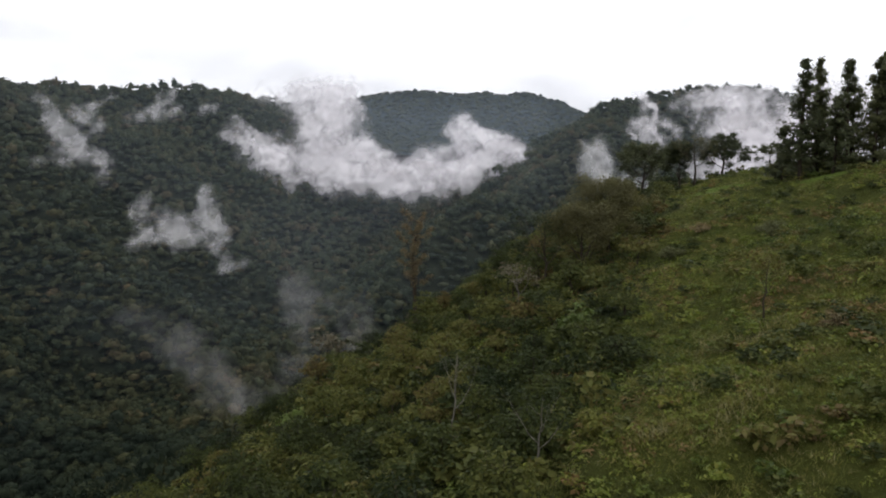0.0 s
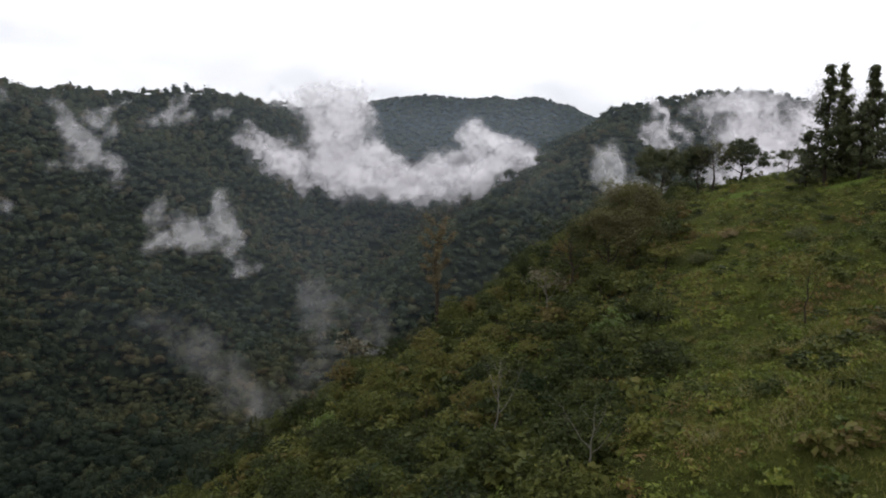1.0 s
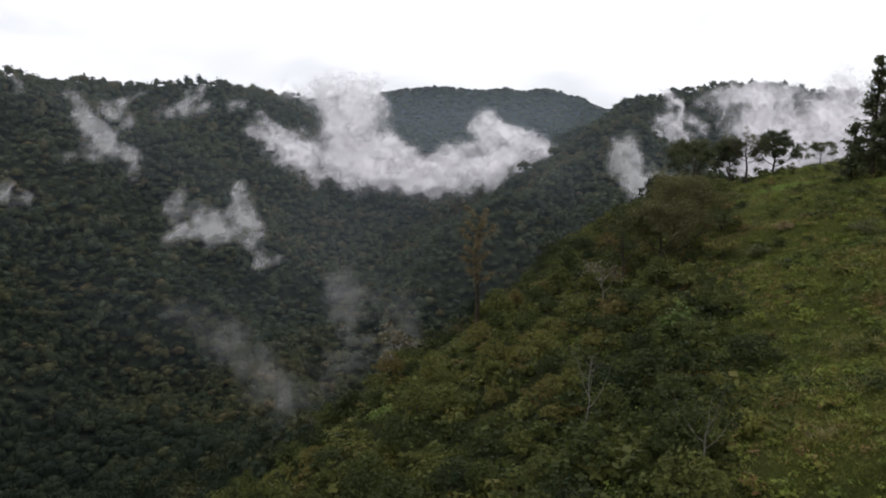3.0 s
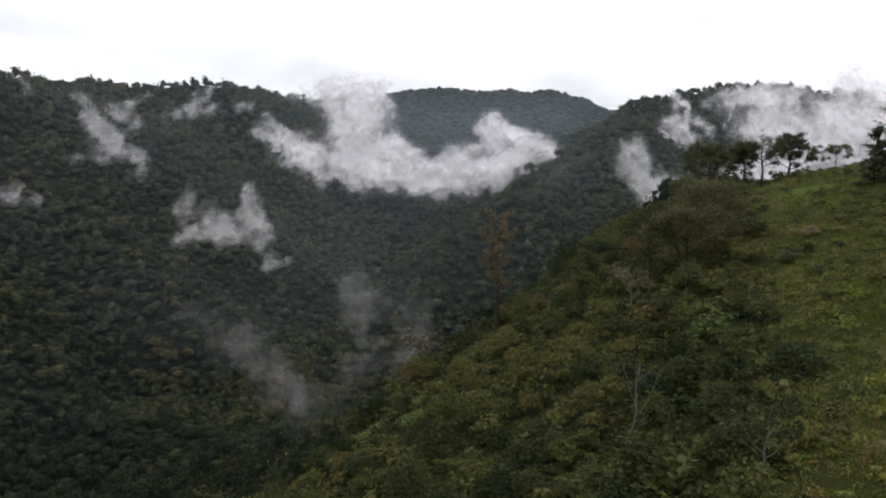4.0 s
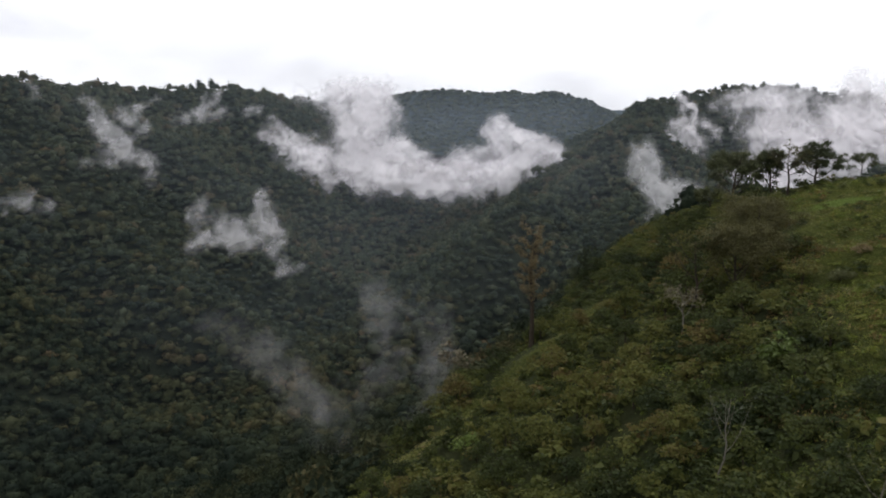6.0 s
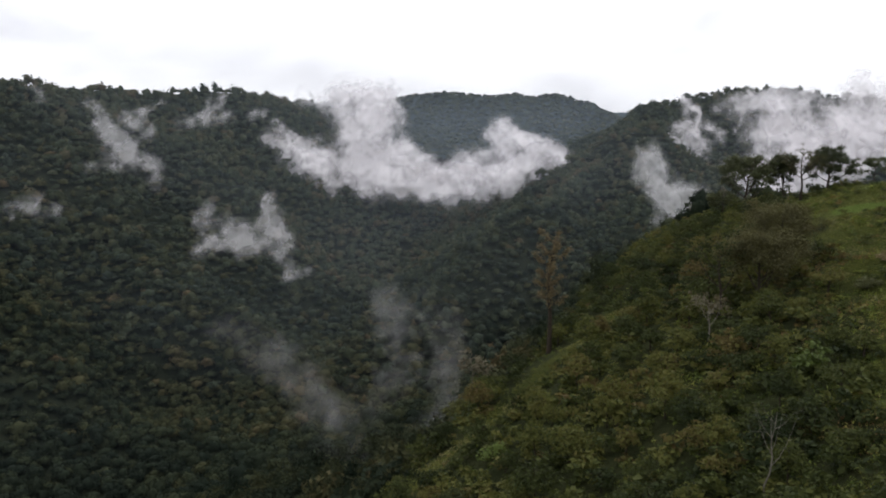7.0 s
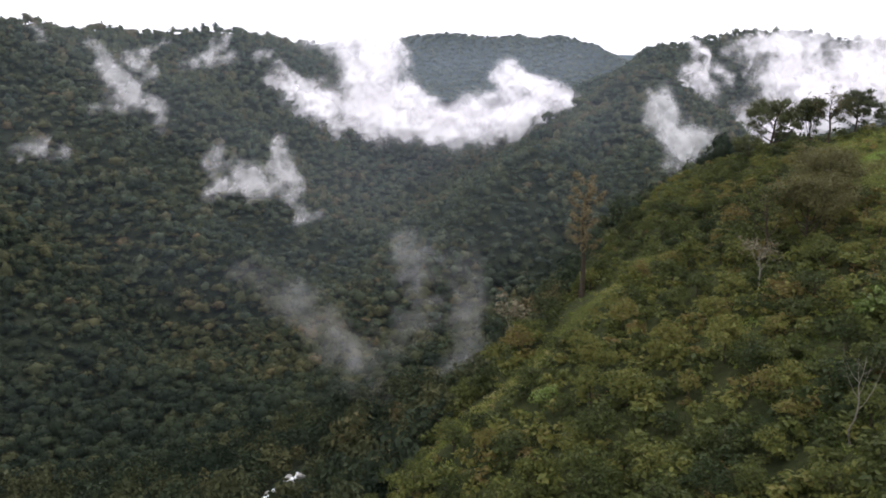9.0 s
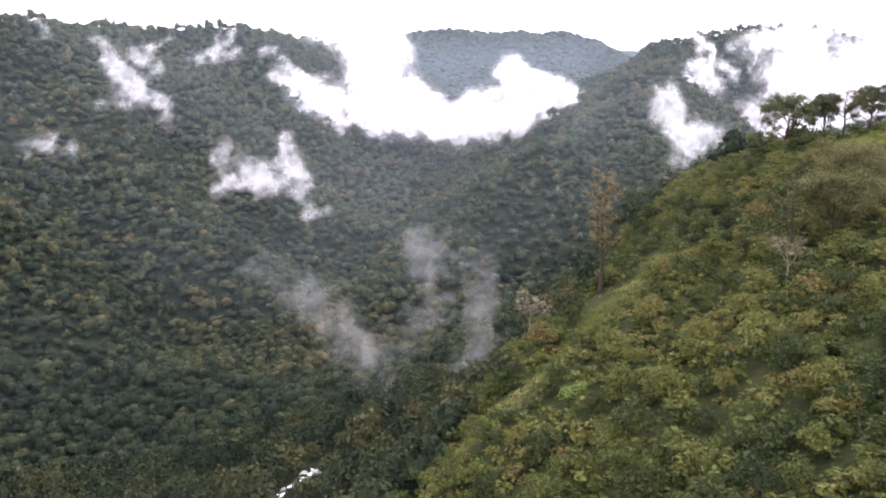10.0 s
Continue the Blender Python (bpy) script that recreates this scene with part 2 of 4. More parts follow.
M_NEAR = foliage("hillside_leaves", [(0.04, (0.022, 0.032, 0.012)), (0.30, (0.037, 0.048, 0.016)), (0.55, (0.068, 0.080, 0.022)), (0.78, (0.114, 0.118, 0.030)), (0.92, (0.126, 0.110, 0.034)), (1.0, (0.116, 0.086, 0.034))], spread=0.26, own=0.75, through_leaf=0.36, grain=3.0, relief=0.08, gloss=0.08, mottle=0.6)
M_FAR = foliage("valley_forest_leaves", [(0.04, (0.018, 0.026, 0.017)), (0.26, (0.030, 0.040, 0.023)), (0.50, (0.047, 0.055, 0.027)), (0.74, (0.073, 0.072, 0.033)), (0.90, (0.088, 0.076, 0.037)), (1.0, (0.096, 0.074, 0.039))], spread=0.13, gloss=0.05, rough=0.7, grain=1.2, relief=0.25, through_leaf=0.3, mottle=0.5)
# haze put into the leaf colour: paler, cooler and flatter than M_FAR
M_WALL = foliage("hazed_forest_leaves", [(0.04, (0.027, 0.037, 0.028)), (0.36, (0.041, 0.054, 0.036)), (0.60, (0.058, 0.071, 0.041)), (0.84, (0.082, 0.086, 0.046)), (1.0, (0.098, 0.084, 0.048))], spread=0.12, gloss=0.04, rough=0.75, grain=0.8, relief=0.25, sheen=0.03, through_leaf=0.3, mottle=0.45)
# far hill leaves tinted bluer still, standing in for haze
M_DISTANT = foliage("hazed_distant_leaves", [(0.08, (0.030, 0.039, 0.033)), (0.45, (0.042, 0.053, 0.042)), (0.85, (0.055, 0.066, 0.047)), (0.98, (0.066, 0.070, 0.048))], spread=0.06, gloss=0.05, rough=0.8, grain=0.12, relief=0.5, sheen=0.03, through_leaf=0.1, mottle=0.7)
M_DARK = foliage("dark_leaves", [(0.1, (0.032, 0.042, 0.018)), (0.5, (0.060, 0.072, 0.029)), (0.9, (0.098, 0.104, 0.040))], through_leaf=0.35, gloss=0.2)
M_BROWN = foliage("brown_fine_leaves", [(0.1, (0.045, 0.046, 0.017)), (0.5, (0.086, 0.083, 0.029)), (0.9, (0.126, 0.114, 0.039))], through_leaf=0.4)
M_RUST = foliage("rusty_epiphytes", [(0.1, (0.105, 0.080, 0.034)), (0.5, (0.195, 0.148, 0.066)), (0.9, (0.27, 0.215, 0.105))])
M_BRIGHT = foliage("bright_leaves", [(0.1, (0.07, 0.10, 0.018)), (0.5, (0.12, 0.165, 0.03)), (0.9, (0.18, 0.23, 0.055))])
# last stop: light seeds, and leaf glints put into the blades' colour
M_GRASS = foliage("grass_blades", [(0.08, (0.052, 0.062, 0.012)), (0.4, (0.099, 0.112, 0.020)), (0.7, (0.155, 0.160, 0.030)), (0.88, (0.175, 0.145, 0.044)), (0.97, (0.27, 0.25, 0.12))], gloss=0.2, through_leaf=0.3)
M_HERB = foliage("herb_leaves", [(0.06, (0.032, 0.048, 0.009)), (0.36, (0.078, 0.108, 0.017)), (0.66, (0.154, 0.182, 0.029)), (0.86, (0.185, 0.185, 0.037)), (0.98, (0.170, 0.110, 0.042))], gloss=0.15, grain=2.5)
M_PALE = foliage("pale_withered_leaves", [(0.1, (0.062, 0.056, 0.030)), (0.5, (0.105, 0.092, 0.052)), (0.9, (0.15, 0.13, 0.08))])
M_BARK = rough_surface("dark_bark", [(0.3, (0.022, 0.017, 0.011)), (0.7, (0.066, 0.052, 0.036))], 1.5, 9.0)
M_PALEBARK = rough_surface("pale_lichen_bark", [(0.3, (0.090, 0.080, 0.062)), (0.7, (0.200, 0.185, 0.150))], 2.0, 12.0)
M_ROCK = rough_surface("wet_river_rock", [(0.3, (0.12, 0.12, 0.11)), (0.7, (0.3, 0.29, 0.27))], 0.8, 4.0, 0.6, 0.6, 0.2, 0.5)


def ground_material():
    m, nodes, links, out = material("ground_cover")
    at = nodes.new("ShaderNodeAttribute")
    at.attribute_name = "tone"
    wide = noise_node(nodes, links, 0.06, 5.0, 0.6, "World")
    fine = noise_node(nodes, links, 1.3, 8.0, 0.75, "World")
    both = calc(nodes, links, "ADD", calc(nodes, links, "MULTIPLY", wide, 0.5), calc(nodes, links, "MULTIPLY", fine, 0.5))
    # wood: shade put into the colour, so gaps between crowns read as shadow
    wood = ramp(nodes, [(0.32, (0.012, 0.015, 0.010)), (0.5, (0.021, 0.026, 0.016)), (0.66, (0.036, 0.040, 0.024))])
    turf = ramp(nodes, [(0.3, (0.022, 0.028, 0.008)), (0.5, (0.052, 0.060, 0.014)), (0.7, (0.095, 0.098, 0.024))])
    lawn = ramp(nodes, [(0.3, (0.06, 0.085, 0.017)), (0.7, (0.095, 0.13, 0.028))])
    for r in (wood, turf, lawn):
        links.new(both, r.inputs[0])
    lo = nodes.new("ShaderNodeMapRange")
    lo.inputs["From Max"].default_value = 0.5
    hi = nodes.new("ShaderNodeMapRange")
    hi.inputs["From Min"].default_value = 0.5
    one, two = nodes.new("ShaderNodeMix"), nodes.new("ShaderNodeMix")
    one.data_type = two.data_type = "RGBA"
    links.new(at.outputs["Fac"], lo.inputs[0])
    links.new(at.outputs["Fac"], hi.inputs[0])
    links.new(lo.outputs[0], one.inputs[0])
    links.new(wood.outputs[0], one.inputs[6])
    links.new(turf.outputs[0], one.inputs[7])
    links.new(hi.outputs[0], two.inputs[0])
    links.new(one.outputs[2], two.inputs[6])
    links.new(lawn.outputs[0], two.inputs[7])
    # negative tone turns far ground pale blue: haze put into its colour
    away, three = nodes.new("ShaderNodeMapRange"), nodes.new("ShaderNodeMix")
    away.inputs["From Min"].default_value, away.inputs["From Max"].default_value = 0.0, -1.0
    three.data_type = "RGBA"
    hazed_wood = ramp(nodes, [(0.3, (0.046, 0.060, 0.065)), (0.7, (0.062, 0.078, 0.082))])
    links.new(both, hazed_wood.inputs[0])
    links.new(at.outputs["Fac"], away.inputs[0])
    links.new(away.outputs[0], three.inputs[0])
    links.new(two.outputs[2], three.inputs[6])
    links.new(hazed_wood.outputs[0], three.inputs[7])
    b = nodes.new("ShaderNodeBsdfPrincipled")
    b.inputs["Roughness"].default_value, b.inputs["Specular IOR Level"].default_value = 1.0, 0.02
    links.new(three.outputs[2], b.inputs["Base Color"])
    bp = nodes.new("ShaderNodeBump")
    bp.inputs["Strength"].default_value, bp.inputs["Distance"].default_value = 1.0, 1.6
    links.new(both, bp.inputs["Height"])
    links.new(bp.outputs[0], b.inputs["Normal"])
    links.new(b.outputs[0], out.inputs["Surface"])
    return m


M_GROUND = ground_material()


def mist_material(name, fine, strength, colour=(0.97, 0.97, 0.98), most=0.97):
    """Cloud: scatters light to both sides, as dense as its own density times fine wisps."""
    m, nodes, links, out = material(name)
    at = nodes.new("ShaderNodeAttribute")
    at.attribute_name = "tone"
    a = at.outputs["Fac"]
    if fine:
        w = nodes.new("ShaderNodeMapRange")
        w.inputs["From Min"].default_value, w.inputs["From Max"].default_value = 0.3, 0.70
        w.inputs["To Min"].default_value, w.inputs["To Max"].default_value = -0.8, 0.6
        links.new(noise_node(nodes, links, fine, 6.0, 0.56, "World", 1.2), w.inputs[0])
        edge = calc(nodes, links, "MULTIPLY", calc(nodes, links, "MULTIPLY", a, calc(nodes, links, "SUBTRACT", 1.0, a)), 2.0)
        a = calc(nodes, links, "ADD", a, calc(nodes, links, "MULTIPLY", w.outputs[0], edge))
    a = calc(nodes, links, "MULTIPLY", a, strength)
    lim = nodes.new("ShaderNodeClamp")
    lim.inputs["Max"].default_value = most
    links.new(a, lim.inputs[0])
    d, t, c = nodes.new("ShaderNodeBsdfDiffuse"), nodes.new("ShaderNodeBsdfTranslucent"), nodes.new("ShaderNodeBsdfTransparent")
    for s in (d, t):
        s.inputs["Color"].default_value = (*colour, 1)
    both, mix = nodes.new("ShaderNodeMixShader"), nodes.new("ShaderNodeMixShader")
    both.inputs[0].default_value = 0.3
    links.new(d.outputs[0], both.inputs[1])
    links.new(t.outputs[0], both.inputs[2])
    links.new(lim.outputs[0], mix.inputs[0])
    links.new(c.outputs[0], mix.inputs[1])
    links.new(both.outputs[0], mix.inputs[2])
    links.new(mix.outputs[0], out.inputs["Surface"])
    return m


M_MIST = mist_material("cloud_mist", 0.05, 0.62, (0.97, 0.94, 0.955))
M_THIN = mist_material("thin_mist", 0.10, 0.29, (0.92, 0.90, 0.90))
M_SOFT = mist_material("soft_mist", 0.07, 0.30, (0.94, 0.93, 0.93))
M_FAINT = mist_material("faint_mist", 0.12, 0.088, (0.90, 0.88, 0.87))
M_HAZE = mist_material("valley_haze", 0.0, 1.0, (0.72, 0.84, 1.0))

# ---- the land: ridges that fall away to valley floors ----
RIDGES = [  # knots of the crest, then the fall away from it: linear, quadratic, and the grade past a distance
    ([(-470, -300, 229), (-480, 250, 236), (-425, 560, 239), (-392, 650, 239), (-319, 800, 242), (-250, 990, 242), (-212, 1050, 235), (-160, 1085, 186), (-100, 1130, 124)], 0.58, 0.0, 400, 0.58),
    ([(-480, 250, 232), (-700, 700, 235), (-700, 1500, 240)], 0.62, 0.0, 400, 0.62),
    ([(-500, 1750, 254), (-139, 1600, 273), (-48, 1600, 277), (27, 1600, 266), (166, 1600, 271), (230, 1600, 258), (282, 1600, 231), (420, 1640, 159)], 0.55, 0.0, 400, 0.55),
    ([(140, 890, 207), (211, 1000, 231), (271, 1050, 245), (316, 1000, 246), (361, 950, 239), (416, 900, 235), (600, 800, 232), (900, 600, 234)], 0.56, 0.0, 400, 0.56),
    ([(140, 890, 207), (150, 790, 209), (123, 640, 167), (88, 480, 135), (50, 400, 104)], 0.78, 0.0, 400, 0.78),
    ([(150, 790, 209), (112, 803, 200), (95, 800, 183), (74, 774, 163), (55, 752, 147), (44, 738, 139), (27, 719, 133), (4, 694, 121), (-17, 658, 108), (-38, 613, 102), (-58, 568, 101), (-72, 526, 96), (-80, 481, 89), (-84, 430, 80)], 1.0, 0.0, 400, 1.0),
    ([(100, -400, 215), (92, -60, 205), (86, 60, 200), (79, 130, 196.5), (85, 180, 194), (83, 226, 188.5), (76, 260, 172), (72, 320, 140)], 0.17, 0.0016, 118, 1.25),
    ([(92, -60, 205), (240, 60, 225), (420, 150, 240)], 0.35, 0.0, 400, 0.35),
    ([(200, 3400, 268), (559, 3200, 284), (709, 3200, 278), (1100, 3100, 292), (1600, 3000, 280)], 0.3, 0.0, 900, 0.3),
    ([(-1600, 3000, 270), (-700, 2900, 262), (200, 3400, 268)], 0.3, 0.0, 900, 0.3),
    ([(112, 745, 184), (66, 670, 152), (18, 590, 136), (-18, 525, 116), (-44, 455, 98)], 0.55, 0.0, 400, 0.55),
    ([(-425, 600, 238), (-332, 590, 199), (-267, 520, 153), (-230, 488, 135), (-190, 468, 113), (-158, 450, 96), (-130, 440, 82)], 0.52, 0.0, 400, 0.52),
]
STREAM = [(-150, -300, 52), (-128, 60, 60), (-100, 200, 65), (-83, 270, 68), (-112, 430, 71), (-128, 620, 74), (-40, 860, 84), (40, 1100, 95), (100, 1350, 105), (260, 1700, 110)]


GULLIES = [  # knots in plan, depth and half width
    ([(-360, 680), (-270, 610), (-200, 560), (-140, 520)], 17.0, 34.0),
    ([(-290, 860), (-200, 740), (-110, 660)], 13.0, 30.0),
    ([(-330, 470), (-250, 420), (-180, 380)], 9.0, 28.0),
    ([(190, 930), (160, 700), (112, 560), (60, 470)], 12.0, 26.0),
    ([(300, 980), (265, 850), (230, 700)], 14.0, 30.0),
]


def along(knots, x, y):
    """For each place, pieces of a line of knots: distance from it and its height there."""
    for (ax, ay, az), (bx, by, bz) in zip(knots[:-1], knots[1:]):
        dx, dy = bx - ax, by - ay
        s = np.clip(((x - ax) * dx + (y - ay) * dy) / (dx * dx + dy * dy), 0, 1)
        yield np.hypot(x - ax - s * dx, y - ay - s * dy), az + s * (bz - az)


def blend_max(a, b, k):
    h = np.clip(0.5 + 0.5 * (a - b) / k, 0, 1)
    return b + (a - b) * h + k * h * (1 - h)


def land(x, y):
    """The height of the ground."""
    x, y = np.asarray(x, float), np.asarray(y, float)
    far = np.clip((np.hypot(x + 10, y - 90) - 120) / 250, 0, 1)
    wx = x + far * 22 * value_noise(x / 130, y / 130, 5.5)
    wy = y + far * 22 * value_noise(x / 130 + 40, y / 130, 8.5)
    floor_z = np.full(x.shape, 1e9)
    for d, z in along(STREAM, wx, wy):
        floor_z = np.minimum(floor_z, z + 0.10 * np.minimum(d, 260) + 0.03 * np.maximum(d - 260, 0) * (d < 900) + 19 * (d >= 900))
    total = floor_z
    for knots, slope, curve, past, grade in RIDGES:
        top = np.full(x.shape, -1e9)
        near = knots[0][0] == 100
        for d, z in along(knots, x if near else wx, y if near else wy):
            bow = curve * (1 + 0.50 * np.clip((y - 95) / 55, 0, 1.2) - 0.24 * np.clip((75 - y) / 30, 0, 1)) if near else curve
            brink = np.clip(126 - 0.42 * (y - 70), 54, 150) if near else past
            e = np.minimum(d, brink)
            top = np.maximum(top, z - slope * e - bow * e * e - grade * np.maximum(d - brink, 0))
        total = blend_max(top, total, 4.0 if near else 9.0)
    for line, depth, half in GULLIES:
        d = np.min([q for q, _ in along([(a, b, 0.0) for a, b in line], wx, wy)], 0)
        total = total - depth * np.exp(-((d / half) ** 2)) * np.clip((228 - total) / 45, 0, 1)
    rib = value_noise((0.42 * wx + 0.9 * wy) / 46, (0.9 * wx - 0.42 * wy) / 260, 2.5)
    total = total + 4.0 * far + far * 9.0 * rib * np.clip((232 - total) / 45, 0, 1) * np.clip((-30 - x) / 80, 0, 1) * np.clip((1250 - y) / 150, 0, 1)
    total = total + 16.0 * value_noise(wx / 62, wy / 300, 6.5) * np.clip((y - 1250) / 120, 0, 1) * np.clip((1585 - y) / 120, 0, 1)
    total = total + far * (7.0 * fbm(x / 90, y / 90, 2.2, 3) + 1.5 * value_noise(x / 22, y / 22, 1.0))
    return total + (1 - far) * (0.9 * value_noise(x / 17, y / 17, 4.0) + 0.35 * value_noise(x / 5, y / 5, 6.0))


def open_grass(x, y):
    """How open the grassy part of the near hillside is, from 0 (woods) to 1 (grass), and 1.5 to 2 on the smooth turf."""
    line = 3.5 + 0.30 * (y - 40) + 3.5 * value_noise(x / 9, y / 9, 3.0)
    g = np.clip((x - line) / 7.0, 0, 1) * np.clip((238 - y) / 8, 0, 1) * np.clip((150 - x) / 20, 0, 1)
    strip = np.clip(1.2 - np.abs((x + 24.9) - 0.66 * (y - 111) + 1.8 * value_noise(y / 6, 0, 9.0)) / 3.6, 0, 1) * np.clip((y - 88) / 8, 0, 1) * np.clip((172 - y) / 8, 0, 1)
    lawn = np.clip(1.3 - np.hypot((x - 57) / 5.5, (y - 164) / 8), 0, 1) + np.clip(1.2 - np.hypot((x - 66) / 8, (y - 134) / 3.5), 0, 1)
    return np.maximum(np.maximum(g, 1.0 * strip), 2.0 * np.clip(lawn * 2.5, 0, 1) * (g > 0.5))


def near_hill(x, y):
    """Whether a place is on the near hillside."""
    edge = np.interp(y, [p[1] for p in RIDGES[6][0]], [p[0] for p in RIDGES[6][0]]) - np.clip(126 - 0.42 * (y - 70), 54, 150)
    return (x > edge - 3) & (y < 262) & (x < 170)


def steps(*spans):
    out = []
    for a, b, s in spans:
        out += list(np.arange(a, b, s))
    return np.array(out + [spans[-1][1]])


gx = steps((-4500, -1500, 300), (-1500, -500, 50), (-500, -80, 8), (-80, 120, 2.5), (120, 500, 8), (500, 1500, 50), (1500, 4500, 300))
gy = steps((-1500, -100, 70), (-100, 0, 10), (0, 265, 2.5), (265, 1160, 8), (1160, 1800, 20), (1800, 4900, 100))
X, Y = np.meshgrid(gx, gy)
Z = land(X, Y)
nx, ny = len(gx), len(gy)
cell = (np.arange(ny - 1)[:, None] * nx + np.arange(nx - 1)[None]).ravel()[:, None]
tri = np.concatenate([cell + (0, 1, nx + 1), cell + (0, nx + 1, nx)])
# near woods keep the dark floor; past 1200 m tone falls towards haze colour
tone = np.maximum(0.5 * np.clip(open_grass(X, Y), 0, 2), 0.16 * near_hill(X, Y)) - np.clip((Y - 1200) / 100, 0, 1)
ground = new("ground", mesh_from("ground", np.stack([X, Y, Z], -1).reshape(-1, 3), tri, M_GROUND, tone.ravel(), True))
tagged(ground, "steep green valley ground under forest and rough grass", "ground", kind="structure")

# ---- forest that nobody could count ----
rng = np.random.default_rng(11)


def far_crowns(count, lobes, sprays, size):
    """Crowns of far trees, about one unit wide, foot at z = 0: domed or flat billows of foliage, their outside ragged with leaf sprays."""
    made = []
    for n in range(count):
        flat = (0.85, 0.7, 0.95, 0.45)[n % 4] * rng.uniform(0.85, 1.15)
        pieces = []
        for b in range(lobes):
            a = b * 6.28 / max(lobes - 1, 1) + rng.uniform(-0.5, 0.5)
            away = 0.0 if b == 0 else rng.uniform(0.20, 0.32)
            r = (0.42 if lobes == 1 else rng.uniform(0.30, 0.38)) if b == 0 else rng.uniform(0.18, 0.27)
            middle = np.array([np.cos(a) * away, np.sin(a) * away, 0.30 if b == 0 else rng.uniform(0.14, 0.36)])
            v, f = ball(rng, 1, flat, 0.5, -0.3)
            pieces.append((v * r * 0.8 + middle, f))
            k = int(sprays / lobes * (1.4 if b == 0 else 0.8))
            d = rng.normal(0, 1, (k, 3))
            d[:, 2] = np.abs(d[:, 2]) - 0.25
            d /= np.linalg.norm(d, axis=1)[:, None]
            lump = 1 + 0.3 * value_noise(d[:, 0] * 2.2 + 9 * n, d[:, 1] * 2.2 + 5 * b, d[:, 2] * 2.2)
            pieces.append(leaves(rng, middle + d * (r, r, r * flat) * (lump * rng.uniform(0.85, 1.1, k))[:, None], d * 1.6, size, 0.3, 1.4))
        made.append(join(*pieces))
    return made


def round_crowns(count):
    """Rounded masses of foliage for the most distant trees, one unit wide."""
    made = []
    for _ in range(count):
        v, f = ball(rng, 1, rng.uniform(0.6, 0.95), 0.62, -0.35)
        made.append((v * 0.4 + (0, 0, 0.3), f))
    return made


def jittered(x0, x1, y0, y1, gap):
    gx, gy = np.meshgrid(np.arange(x0, x1, gap), np.arange(y0, y1, gap))
    p = np.stack([gx.ravel(), gy.ravel()], 1)
    return p + rng.uniform(-0.5, 0.5, p.shape) * gap


def forest(name, label, p, templates, mat, width, rise, tones, sink=(-0.12, 0.16)):
    n = len(p)
    z = land(p[:, 0], p[:, 1])
    grove = 0.5 + 0.5 * value_noise(p[:, 0] / 26, p[:, 1] / 26, 12.0)
    w = width[0] + (width[1] - width[0]) * rng.beta(1.2, 2.2, n) * (0.55 + 0.75 * grove)
    tall = rise * w * rng.uniform(0.7, 1.45, n)
    places = np.stack([p[:, 0], p[:, 1], z + w * rng.uniform(*sink, n)], 1)
    scales = np.stack([w, w, tall], 1)
    stretch = value_noise(p[:, 0] / 75, p[:, 1] / 75, 31.0)
    tone = np.clip(tones + (0.15 if mat is M_WALL else 0.19) * rng.normal(0, 1, n) + 0.16 * (grove - 0.5) + 0.12 * stretch + 0.3 * (rng.uniform(0, 1, n) > 0.975), 0, 1)
    v, t, c = scatter(templates, places, scales, rng.uniform(0, 6.28, n), tone, rng.integers(0, len(templates), n))
    ob = new(name, mesh_from(name, v, t, mat, c, True))
    return tagged(ob, label, "forest", kind="stuff")


def in_view(p, slack=55, slope=0.6):
    return np.abs(p[:, 0] + 15) < slope * p[:, 1] + slack


STREAM_GAP = (-69, 178)
left_crest = np.array([k[:2] for k in RIDGES[0][0]])
dome_crest = np.array([k[:2] for k in RIDGES[3][0]])


def facing(p):
    """Places on the valley's side of the left ridge and of the domed hill."""
    over = p[:, 0] > np.interp(p[:, 1], left_crest[:, 1], left_crest[:, 0]) - 28
    return over & ((p[:, 0] < 140) | (p[:, 1] < np.interp(p[:, 0], dome_crest[:, 0], dome_crest[:, 1]) + 28))


mid = np.concatenate([jittered(-330, 160, 45, 300, 4.9), jittered(-330, 260, 300, 450, 5.3), jittered(-420, 300, 450, 620, 5.8), jittered(-300, -90, 360, 500, 6.5)])
mid = mid[in_view(mid) & ~near_hill(mid[:, 0] + 3, mid[:, 1])]
mid = mid[np.hypot(mid[:, 0] - STREAM_GAP[0], (mid[:, 1] - STREAM_GAP[1]) / 2.4) > 7.5]
# mossy marks trees given haze-tinted leaves, more of them further off
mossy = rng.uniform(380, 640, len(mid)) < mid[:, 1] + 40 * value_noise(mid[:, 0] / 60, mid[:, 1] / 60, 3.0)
near_by, close = mid[:, 1] < 240, mid[:, 1] < 340
hollow = [crown(rng, 1.0, (1.0, 0.85, 1.1, 0.7)[n % 4] * rng.uniform(0.85, 1.15), 15, 190, 0.07, 0.5) for n in range(14)]
forest("gully_forest", "olive and brown leafy trees on the near side of the gorge", mid[near_by], hollow, M_FAR, (6.0, 12), 1.0, 0.52)
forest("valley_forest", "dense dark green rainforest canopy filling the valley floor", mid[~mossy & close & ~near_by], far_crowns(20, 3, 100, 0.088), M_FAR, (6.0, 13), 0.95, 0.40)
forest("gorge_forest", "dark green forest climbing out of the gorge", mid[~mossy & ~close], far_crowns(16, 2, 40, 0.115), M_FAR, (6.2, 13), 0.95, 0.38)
forest("mossy_forest", "haze-toned grey-green trees mixed into the valley forest", mid[mossy], far_crowns(16, 2, 40, 0.12), M_WALL, (6.4, 13), 0.95, 0.40)
